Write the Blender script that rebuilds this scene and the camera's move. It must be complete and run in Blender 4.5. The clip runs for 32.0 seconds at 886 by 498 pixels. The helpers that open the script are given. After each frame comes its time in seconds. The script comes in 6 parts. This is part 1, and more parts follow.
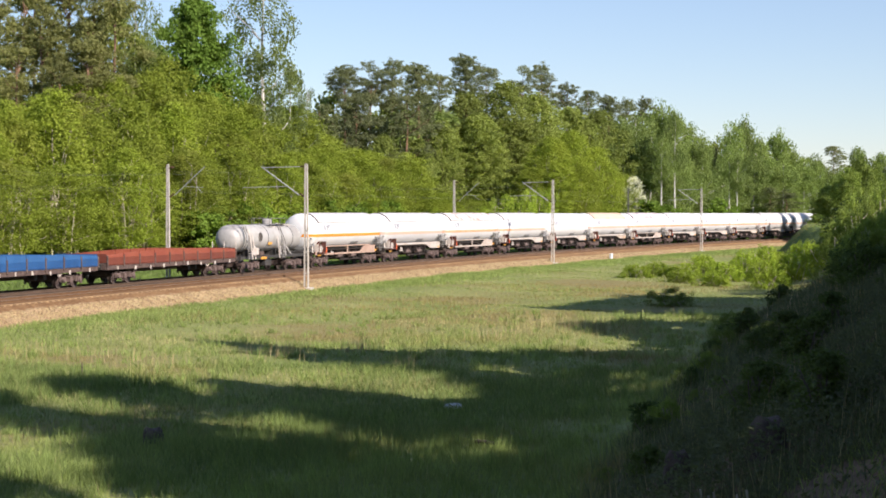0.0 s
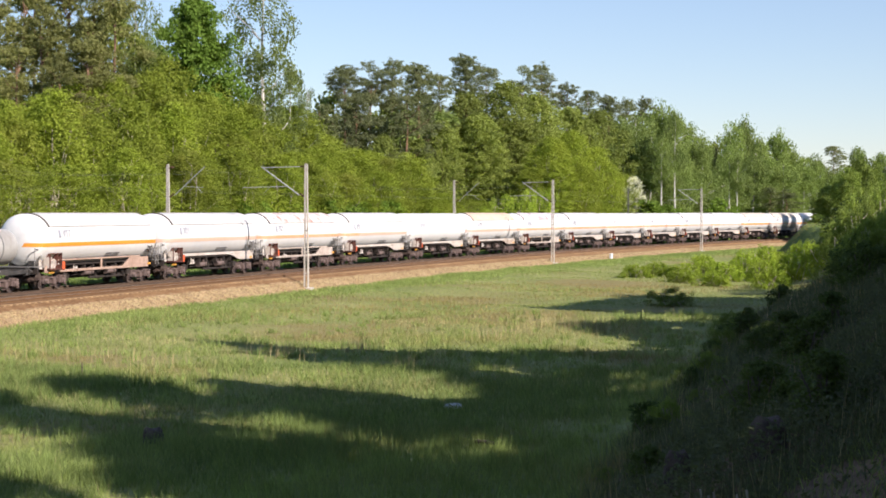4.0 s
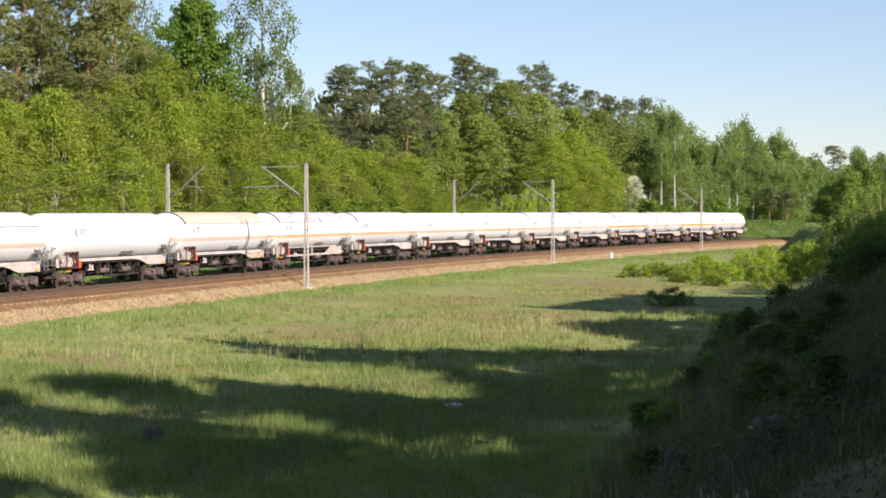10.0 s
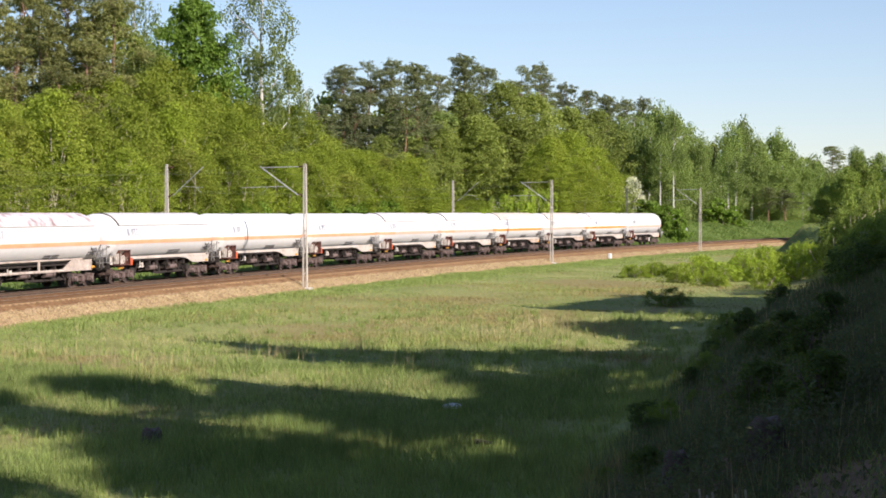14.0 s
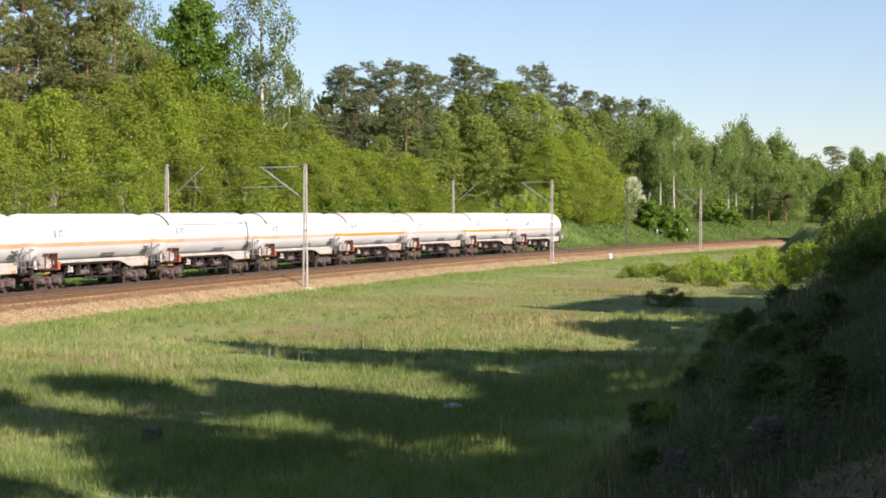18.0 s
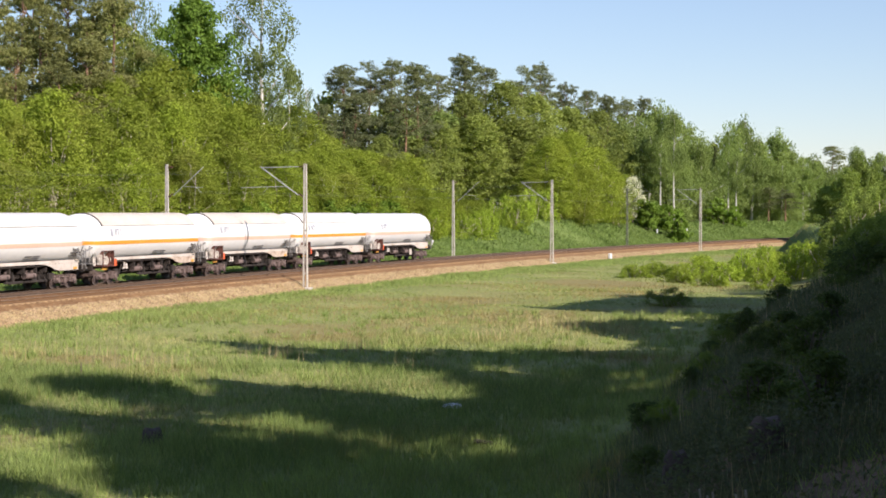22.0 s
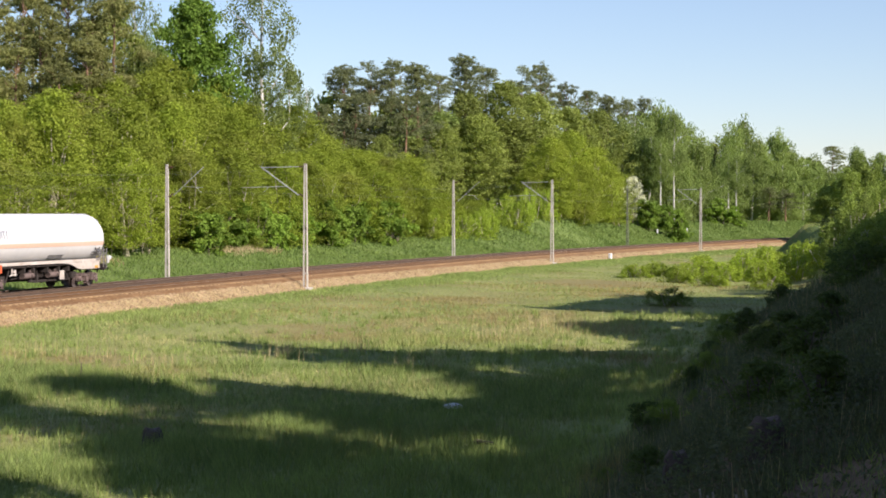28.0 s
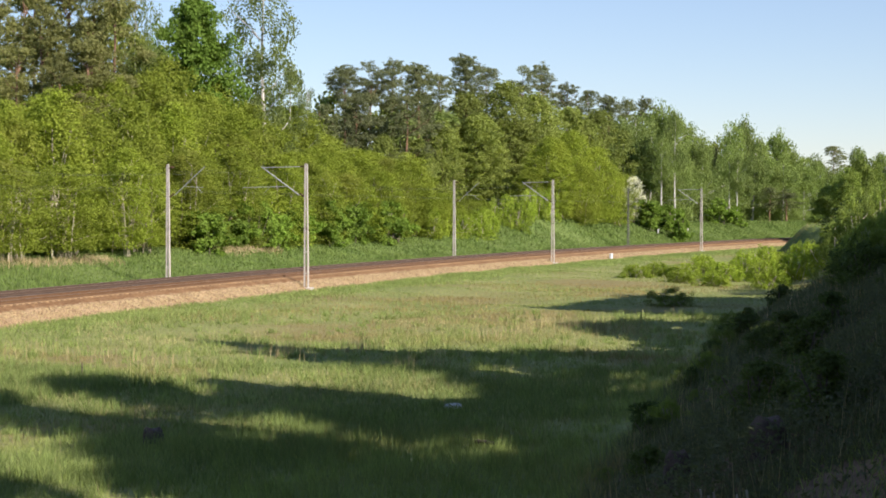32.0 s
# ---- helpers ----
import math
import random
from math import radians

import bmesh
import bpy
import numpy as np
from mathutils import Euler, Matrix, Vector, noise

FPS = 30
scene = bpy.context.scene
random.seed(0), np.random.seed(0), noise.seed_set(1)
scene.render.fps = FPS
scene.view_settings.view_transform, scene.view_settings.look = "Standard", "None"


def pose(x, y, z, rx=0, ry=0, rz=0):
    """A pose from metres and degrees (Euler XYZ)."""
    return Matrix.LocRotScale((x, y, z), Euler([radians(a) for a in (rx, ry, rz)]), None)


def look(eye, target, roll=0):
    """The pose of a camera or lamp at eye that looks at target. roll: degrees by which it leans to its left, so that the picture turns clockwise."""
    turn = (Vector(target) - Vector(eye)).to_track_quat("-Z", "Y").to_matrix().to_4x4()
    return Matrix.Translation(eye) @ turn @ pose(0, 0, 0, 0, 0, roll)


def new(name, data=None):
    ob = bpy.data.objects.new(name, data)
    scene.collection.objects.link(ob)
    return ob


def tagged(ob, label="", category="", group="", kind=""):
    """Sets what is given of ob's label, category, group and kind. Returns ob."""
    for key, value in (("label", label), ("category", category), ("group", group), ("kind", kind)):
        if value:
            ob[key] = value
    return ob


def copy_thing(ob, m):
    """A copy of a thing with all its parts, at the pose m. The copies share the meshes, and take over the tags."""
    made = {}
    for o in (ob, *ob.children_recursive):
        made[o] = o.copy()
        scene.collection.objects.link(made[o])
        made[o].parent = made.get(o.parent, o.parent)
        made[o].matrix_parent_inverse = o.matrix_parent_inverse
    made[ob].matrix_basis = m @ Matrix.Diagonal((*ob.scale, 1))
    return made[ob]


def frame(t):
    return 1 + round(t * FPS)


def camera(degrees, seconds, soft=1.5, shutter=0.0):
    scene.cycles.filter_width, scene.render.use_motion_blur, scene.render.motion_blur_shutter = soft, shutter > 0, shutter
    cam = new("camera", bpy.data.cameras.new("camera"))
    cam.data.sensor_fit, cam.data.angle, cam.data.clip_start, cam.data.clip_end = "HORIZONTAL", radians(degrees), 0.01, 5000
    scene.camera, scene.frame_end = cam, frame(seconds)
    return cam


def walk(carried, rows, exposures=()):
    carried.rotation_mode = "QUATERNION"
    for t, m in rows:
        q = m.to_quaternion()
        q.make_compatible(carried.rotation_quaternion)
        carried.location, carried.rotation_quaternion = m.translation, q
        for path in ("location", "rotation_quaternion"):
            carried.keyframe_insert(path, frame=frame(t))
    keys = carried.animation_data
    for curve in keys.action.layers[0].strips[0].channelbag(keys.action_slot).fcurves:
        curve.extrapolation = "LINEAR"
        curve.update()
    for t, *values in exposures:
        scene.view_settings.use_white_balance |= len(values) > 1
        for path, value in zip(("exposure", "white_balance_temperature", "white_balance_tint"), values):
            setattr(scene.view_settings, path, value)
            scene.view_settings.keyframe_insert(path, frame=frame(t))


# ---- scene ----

# The camera stands on the bank above the meadow and hardly stirs.
cam = camera(28.93, 32.0, soft=1.8)
EYE = Vector((0, 0, 4.25))


def aim(dx=0.0, dy=0.0):
    return Matrix.Translation(EYE) @ pose(0, 0, 0, 90 - 1.206 + dy, 0, dx)


walk(cam, [(0, aim()), (9.3, aim()), (10.3, aim(0, -0.02)), (11.2, aim(0, -0.015)), (12.6, aim(-0.032, 0)), (14.5, aim(-0.04, 0)),
           (17, aim(-0.03, 0)), (22, aim(-0.032, 0)), (28, aim(-0.026, 0)), (31.2, aim(-0.02, 0)), (32, aim())],
     exposures=[(0, 0.72, 6750, 19), (32, 0.72, 6750, 19)])

# World and sun.
SUN_AZ, SUN_EL = 133.0, 32.0
world = bpy.data.worlds.new("sky")
scene.world = world
world.use_nodes = True
wn = world.node_tree
sky = wn.nodes.new("ShaderNodeTexSky")
sky.sky_type = "NISHITA"
sky.sun_disc = False
sky.sun_elevation, sky.sun_rotation = radians(SUN_EL), radians(SUN_AZ)
sky.air_density, sky.dust_density, sky.ozone_density = 1.0, 0.1, 4.0
haze = wn.nodes.new("ShaderNodeMix")  # a thin even veil of high haze
haze.data_type = "RGBA"
haze.inputs["Factor"].default_value = 0.13
haze.inputs[7].default_value = (4.0, 5.2, 8.0, 1)
wn.links.new(sky.outputs[0], haze.inputs[6])
wn.links.new(haze.outputs[2], wn.nodes["Background"].inputs[0])
wn.nodes["Background"].inputs[1].default_value = 0.084
lamp = bpy.data.lights.new("sun", "SUN")
lamp.energy, lamp.angle, lamp.color = 5.0, radians(0.53), (1.0, 0.93, 0.82)
to_sun = Vector((math.sin(radians(SUN_AZ)) * math.cos(radians(SUN_EL)), math.cos(radians(SUN_AZ)) * math.cos(radians(SUN_EL)), math.sin(radians(SUN_EL))))
new("sun", lamp).matrix_world = look(to_sun * 100, (0, 0, 0))


# ---- materials ----
def material(name, a, b, scale=3.0, rough=0.8, metal=0.0, bump=0.0, fine=None, island=0.0, objects=0.0, ramp=(0.35, 0.65), stain=None, stain_at=(0.6, 0.75), stain_scale=1.5, through_light=0.0, gloss=0.5, coords="Object", tone=0.25):
    """Two colours mixed by noise at two scales, with stains, and a share of chance per piece."""
    m = bpy.data.materials.new(name)
    m.use_nodes = True
    t = m.node_tree
    n, l = t.nodes, t.links
    p = n["Principled BSDF"]
    p.inputs["Roughness"].default_value, p.inputs["Metallic"].default_value = rough, metal
    p.inputs["Specular IOR Level"].default_value = gloss
    if coords == "World":
        place = n.new("ShaderNodeNewGeometry").outputs["Position"]
    else:
        place = n.new("ShaderNodeTexCoord").outputs["Object"]

    def noise_at(s, detail=4.0):
        q = n.new("ShaderNodeTexNoise")
        q.inputs["Scale"].default_value, q.inputs["Detail"].default_value = s, detail
        l.new(place, q.inputs["Vector"])
        return q.outputs["Fac"]

    def mixed(fac, x, y, kind="MIX"):
        q = n.new("ShaderNodeMix")
        q.data_type, q.blend_type = "RGBA", kind
        for s, v in ((q.inputs["Factor"], fac), (q.inputs[6], x), (q.inputs[7], y)):
            if isinstance(v, (int, float)):
                s.default_value = v
            elif isinstance(v, tuple):
                s.default_value = (*v, 1)
            else:
                l.new(v, s)
        return q.outputs[2]

    def ranged(v, lo, hi, to=(0, 1)):
        q = n.new("ShaderNodeMapRange")
        q.inputs[1].default_value, q.inputs[2].default_value = lo, hi
        q.inputs[3].default_value, q.inputs[4].default_value = to
        l.new(v, q.inputs[0])
        return q.outputs[0]

    colour = mixed(ranged(noise_at(scale), *ramp), a, b)
    small = noise_at(fine or scale * 9, 3.0)
    colour = mixed(1.0, colour, mixed(ranged(small, 0.3, 0.7), (1 - tone,) * 3, (1 + tone,) * 3), "MULTIPLY")
    if stain:
        colour = mixed(ranged(noise_at(stain_scale, 6.0), *stain_at), colour, stain)
    for share, source in ((island, ("ShaderNodeNewGeometry", "Random Per Island")), (objects, ("ShaderNodeObjectInfo", "Random"))):
        if share:
            chance = n.new(source[0]).outputs[source[1]]
            colour = mixed(1.0, colour, mixed(chance, (1 - share,) * 3, (1 + share, 1 + share, 1 + share * 0.6)), "MULTIPLY")
    l.new(colour, p.inputs["Base Color"])
    if bump:
        q = n.new("ShaderNodeBump")
        q.inputs["Strength"].default_value, q.inputs["Distance"].default_value = 1.0, bump
        l.new(small, q.inputs["Height"])
        l.new(q.outputs[0], p.inputs["Normal"])
    if through_light:
        s = n.new("ShaderNodeBsdfTranslucent")
        l.new(mixed(1.0, colour, (1.0, 1.0, 0.55), "MULTIPLY"), s.inputs[0])
        x = n.new("ShaderNodeMixShader")
        x.inputs[0].default_value = through_light
        l.new(p.outputs[0], x.inputs[1])
        l.new(s.outputs[0], x.inputs[2])
        l.new(x.outputs[0], n["Material Output"].inputs[0])
    return m


def leaf_mat(name, a, b):
    return material(name, a, b, 0.35, 0.62, 0, 0, 2.2, 0.18, 0.2, (0.3, 0.7), None, (0, 0), 1, 0.45, 0.2, "World", 0.18)


GROUND = material("meadow_soil", (0.172, 0.207, 0.071), (0.247, 0.257, 0.104), 0.16, 0.95, 0, 0.05, 6.0, stain=(0.217, 0.195, 0.087), stain_at=(0.5, 0.64), stain_scale=0.085, gloss=0.1, coords="World", tone=0.35)
GRASS = material("grass_blades", (0.190, 0.274, 0.070), (0.325, 0.375, 0.145), 0.13, 0.7, 0, 0, 1.1, 0.22, 0, (0.3, 0.7), (0.290, 0.250, 0.115), (0.49, 0.64), 0.085, 0.35, 0.2, "World", 0.2)
BANK_GRASS = material("bank_grass", (0.113, 0.184, 0.048), (0.168, 0.240, 0.070), 0.25, 0.7, 0, 0, 1.7, 0.35, 0, (0.3, 0.7), None, (0, 0), 1, 0.3, 0.2, "World", 0.2)
VERGE_GRASS = material("verge_grass_blades", (0.198, 0.280, 0.089), (0.280, 0.357, 0.125), 0.25, 0.7, 0, 0, 1.7, 0.35, 0, (0.3, 0.7), None, (0, 0), 1, 0.35, 0.2, "World", 0.2)
BANK_TURF = material("bank_turf", (0.097, 0.147, 0.042), (0.136, 0.187, 0.058), 0.3, 0.95, 0, 0.04, 5.0, gloss=0.1, coords="World", tone=0.3)
LITTER = material("leaf_litter", (0.120, 0.082, 0.052), (0.190, 0.128, 0.080), 0.8, 0.95, 0, 0.04, 9.0, stain=(0.078, 0.077, 0.029), stain_at=(0.5, 0.65), stain_scale=0.5, gloss=0.1, coords="World", tone=0.4)
SORREL = material("sorrel_stems", (0.272, 0.208, 0.092), (0.335, 0.268, 0.124), 0.4, 0.8, 0, 0, 2.5, 0.2, 0, through_light=0.25, gloss=0.2, coords="World")
PALE_GRASS = material("dry_meadow_grass", (0.330, 0.325, 0.150), (0.420, 0.400, 0.210), 0.4, 0.8, 0, 0, 2.5, 0.2, 0, through_light=0.3, gloss=0.2, coords="World")
LUSH_GRASS = material("lush_grass_blades", (0.140, 0.205, 0.068), (0.205, 0.272, 0.100), 0.4, 0.7, 0, 0, 2.5, 0.25, 0, through_light=0.35, gloss=0.2, coords="World")
STRAW = material("dry_grass", (0.349, 0.282, 0.158), (0.415, 0.357, 0.224), 0.5, 0.8, 0, 0, 3, 0.3, 0, through_light=0.2, gloss=0.2, coords="World")
BALLAST = material("ballast", (0.244, 0.187, 0.097), (0.311, 0.253, 0.142), 1.1, 0.95, 0, 0.06, 14.0, 0.25, stain=(0.222, 0.166, 0.090), stain_at=(0.62, 0.8), stain_scale=0.35, gloss=0.2, coords="World", tone=0.4)
BED = material("track_bed", (0.165, 0.094, 0.045), (0.230, 0.138, 0.068), 1.2, 0.95, 0, 0.05, 15.0, gloss=0.15, coords="World", tone=0.4)
# Dark brown bed; the train's shade on it is put into the colour too.
DARK_BED = material("dark_bed_with_shade", (0.038, 0.029, 0.023), (0.064, 0.049, 0.038), 1.2, 0.95, 0, 0.05, 15.0, gloss=0.15, coords="World", tone=0.4)
SLEEPER = material("concrete_sleeper", (0.282, 0.183, 0.104), (0.357, 0.241, 0.137), 3, 0.9, 0, 0.01, objects=0.2, gloss=0.2)
# Sleepers darkened with the bed, the train's shade included in the colour.
DARK_SLEEPER = material("dark_sleeper_with_shade", (0.085, 0.064, 0.048), (0.125, 0.096, 0.072), 3, 0.9, 0, 0.01, gloss=0.2)
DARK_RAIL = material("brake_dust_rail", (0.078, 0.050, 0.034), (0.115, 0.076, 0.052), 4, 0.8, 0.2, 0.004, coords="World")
RAIL = material("rusty_rail", (0.130, 0.070, 0.034), (0.185, 0.108, 0.055), 4, 0.75, 0.3, 0.004, coords="World")
RAILHEAD = material("worn_rail_head", (0.30, 0.235, 0.185), (0.38, 0.305, 0.245), 2, 0.45, 0.6, coords="World")
CONCRETE = material("pole_concrete", (0.420, 0.385, 0.340), (0.510, 0.480, 0.430), 2, 0.85, 0, 0.004, stain=(0.250, 0.225, 0.190), stain_at=(0.55, 0.75), stain_scale=1.1)
GALVANISED = material("galvanised_steel", (0.415, 0.423, 0.415), (0.498, 0.506, 0.498), 4, 0.5, 0.5)
PORCELAIN = material("insulator_porcelain", (0.090, 0.045, 0.030), (0.120, 0.060, 0.040), 5, 0.25)
WIRE = material("copper_wire", (0.13, 0.14, 0.12), (0.18, 0.19, 0.16), 5, 0.6, 0.6)
BARK = material("grey_bark", (0.116, 0.095, 0.075), (0.183, 0.158, 0.124), 2.5, 0.95, 0, 0.03, objects=0.25)
PINE_BARK = material("pine_bark", (0.150, 0.098, 0.070), (0.235, 0.132, 0.078), 1.2, 0.95, 0, 0.03, objects=0.2)
BIRCH_BARK = material("birch_bark", (0.432, 0.415, 0.382), (0.531, 0.515, 0.473), 1.0, 0.8, 0, 0.01, stain=(0.050, 0.042, 0.037), stain_at=(0.6, 0.66), stain_scale=4.0)
PALE_BARK = material("pale_bark", (0.340, 0.305, 0.240), (0.460, 0.415, 0.335), 1.5, 0.9, 0, 0.02, objects=0.25)
LEAF_BRIGHT = material("spring_leaves", (0.214, 0.288, 0.038), (0.292, 0.358, 0.060), 0.35, 0.62, 0, 0, 2.2, 0.12, 0.2, (0.3, 0.7), (0.250, 0.256, 0.066), (0.55, 0.8), 0.16, 0.45, 0.2, "World", 0.18)
LEAF_MID = leaf_mat("green_leaves", (0.080, 0.122, 0.040), (0.122, 0.168, 0.056))
LEAF_MAPLE = leaf_mat("maple_leaves", (0.122, 0.220, 0.038), (0.176, 0.282, 0.052))
LEAF_BIRCH = leaf_mat("birch_leaves", (0.133, 0.183, 0.062), (0.183, 0.232, 0.083))
NEEDLES = leaf_mat("pine_needles", (0.190, 0.208, 0.080), (0.258, 0.272, 0.108))
DARK_NEEDLES = leaf_mat("dark_pine_needles", (0.145, 0.175, 0.095), (0.202, 0.230, 0.122))
LEAF_OLIVE = leaf_mat("olive_leaves", (0.208, 0.262, 0.070), (0.280, 0.338, 0.098))
LEAF_ASPEN = leaf_mat("aspen_leaves", (0.185, 0.262, 0.080), (0.250, 0.330, 0.108))
LEAF_HAZEL = leaf_mat("hazel_leaves", (0.155, 0.260, 0.040), (0.215, 0.330, 0.060))
LEAF_WILLOW = leaf_mat("willow_leaves", (0.250, 0.360, 0.045), (0.335, 0.430, 0.070))
LEAF_SALLOW = leaf_mat("sallow_leaves", (0.190, 0.270, 0.062), (0.260, 0.340, 0.088))
# Bank grass greyed down, with the near bank's shade put into the colour.
SHADE_TINTED_WEEDS = material("shade_tinted_weeds", (0.100, 0.125, 0.072), (0.145, 0.170, 0.100), 0.25, 0.7, 0, 0, 1.7, 0.35, 0, (0.3, 0.7), None, (0, 0), 1, 0.3, 0.2, "World", 0.2)
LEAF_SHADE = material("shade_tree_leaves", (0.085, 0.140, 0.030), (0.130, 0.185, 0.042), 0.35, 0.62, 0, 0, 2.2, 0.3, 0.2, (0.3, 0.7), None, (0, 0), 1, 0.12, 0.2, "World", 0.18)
# Leaves greyed and dulled, so the bank's shade sits in their colour.
UNDERGROWTH = leaf_mat("shade_tinted_leaves", (0.098, 0.118, 0.074), (0.148, 0.172, 0.106))
BLOSSOM = leaf_mat("white_blossom", (0.640, 0.660, 0.600), (0.780, 0.780, 0.740))
WHITE_PAINT = material("white_tank_paint", (0.600, 0.616, 0.632), (0.650, 0.660, 0.670), 0.5, 0.45, 0, 0, 3.0, stain=(0.498, 0.473, 0.432), stain_at=(0.62, 0.85), stain_scale=0.7, objects=0.05, tone=0.03)


# ---- mesh helpers ----
def raw_mesh(name, verts, faces, mats, smooth=False, index=None):
    """A mesh from arrays; faces all with the same number of corners."""
    verts, faces = np.asarray(verts, np.float32), np.asarray(faces, np.int32)
    me = bpy.data.meshes.new(name)
    k = faces.shape[1]
    me.vertices.add(len(verts))
    me.vertices.foreach_set("co", verts.ravel())
    me.loops.add(faces.size)
    me.loops.foreach_set("vertex_index", faces.ravel())
    me.polygons.add(len(faces))
    me.polygons.foreach_set("loop_start", np.arange(0, faces.size, k, dtype=np.int32))
    me.polygons.foreach_set("use_smooth", np.full(len(faces), smooth))
    for m in mats:
        me.materials.append(m)
    if index is not None:
        me.polygons.foreach_set("material_index", np.asarray(index, np.int32))
    me.update(calc_edges=True)
    return me


def bm_mesh(name, bm, mats, smooth=None):
    bmesh.ops.recalc_face_normals(bm, faces=bm.faces)
    me = bpy.data.meshes.new(name)
    bm.to_mesh(me)
    bm.free()
    for m in mats if isinstance(mats, (list, tuple)) else (mats,):
        me.materials.append(m)
    if smooth:
        me.shade_smooth()
        me.set_sharp_from_angle(angle=radians(smooth))
    return me


def part(name, bm, mat, parent, label="", at=None, smooth=None):
    """Links a bmesh (or a mesh already made) as one mesh object under a thing or a part."""
    me = bm if isinstance(bm, bpy.types.Mesh) else bm_mesh(name, bm, mat, smooth)
    ob = new(name, me)
    ob.parent = parent
    if at is not None:
        ob.matrix_basis = at
    if label:
        tagged(ob, label)
    return ob


def box(bm, c, size, m=None, bevel=0.0):
    g = bmesh.ops.create_cube(bm, size=1.0, matrix=(m or Matrix()) @ Matrix.Translation(c) @ Matrix.Diagonal((*size, 1)))
    if bevel:
        edges = list({e for v in g["verts"] for e in v.link_edges})
        bmesh.ops.bevel(bm, geom=edges, offset=bevel, segments=1, affect="EDGES")


def rod(bm, a, b, r, r2=None, n=8, ends=True):
    a, b = Vector(a), Vector(b)
    d = b - a
    m = Matrix.Translation((a + b) / 2) @ d.to_track_quat("Z", "Y").to_matrix().to_4x4()
    bmesh.ops.create_cone(bm, cap_ends=ends, segments=n, radius1=r, radius2=r if r2 is None else r2, depth=d.length, matrix=m)


def prism(bm, outline, y0, y1):
    """A plate: an outline in x and z, from y0 to y1."""
    a = [bm.verts.new((x, y0, z)) for x, z in outline]
    b = [bm.verts.new((x, y1, z)) for x, z in outline]
    bm.faces.new(a)
    bm.faces.new(b[::-1])
    for i in range(len(a)):
        j = (i + 1) % len(a)
        bm.faces.new((a[i], b[i], b[j], a[j]))


# ---- the line of the railway ----
# Arc length s along the far track from the left edge of the place, n metres to its near side.
def heading(s):
    c = np.clip(s, -400, 420) / 100
    return 0.2790174 + 0.1068434 * c + 0.0017074 * c**2 - 0.002618 * c**3


_S = np.linspace(-420, 620, 4161)
_H = heading(_S)
_DX = np.concatenate([[0], np.cumsum(np.sin((_H[1:] + _H[:-1]) / 2) * 0.25)])
_DY = np.concatenate([[0], np.cumsum(np.cos((_H[1:] + _H[:-1]) / 2) * 0.25)])
_DX += -22.874 - np.interp(0, _S, _DX)
_DY += 94.8556 - np.interp(0, _S, _DY)


def rail_xy(s, n=0.0):
    h = heading(np.asarray(s, float))
    return np.interp(s, _S, _DX) + n * np.cos(h), np.interp(s, _S, _DY) - n * np.sin(h)


def on_line(s, n=0.0, z=0.0, turn=0.0):
    """A pose whose x axis points along the line to smaller s, y to the near side."""
    x, y = rail_xy(s, n)
    h = float(heading(s))
    return Matrix.Translation((float(x), float(y), z)) @ Matrix.Rotation(math.atan2(-math.cos(h), -math.sin(h)) + radians(turn), 4, "Z")


def line_coords(x, y):
    """s and n of places in the plan."""
    x, y = np.asarray(x, float).ravel(), np.asarray(y, float).ravel()
    s, n = np.empty_like(x), np.empty_like(x)
    step = 16
    for i in range(0, len(x), 4000):
        a, b = x[i:i + 4000, None], y[i:i + 4000, None]
        k = ((a - _DX[None, ::step]) ** 2 + (b - _DY[None, ::step]) ** 2).argmin(1) * step
        for _ in range(2):
            h = _H[k]
            along = (x[i:i + 4000] - _DX[k]) * np.sin(h) + (y[i:i + 4000] - _DY[k]) * np.cos(h)
            k = np.clip(k + np.round(along / 0.25).astype(int), 0, len(_S) - 1)
        h = _H[k]
        s[i:i + 4000] = _S[k]
        n[i:i + 4000] = (x[i:i + 4000] - _DX[k]) * np.cos(h) - (y[i:i + 4000] - _DY[k]) * np.sin(h)
    return s, n


FOOT_Y = (-60, 0, 34, 53, 77, 105, 160, 207, 250, 300, 400, 600)
FOOT_X = (-16, -4.7, 2.4, 6.7, 12.1, 22.2, 33.6, 39.4, 50, 68, 133, 260)


def soft_noise(x, y, scale, seed=0.0):
    return (np.sin(x / scale + 1.7 * np.sin(y / scale * 0.7 + seed) + seed) + np.sin(y / scale * 1.3 + 1.3 * np.sin(x / scale * 0.9 - seed) + 2 * seed)) / 2


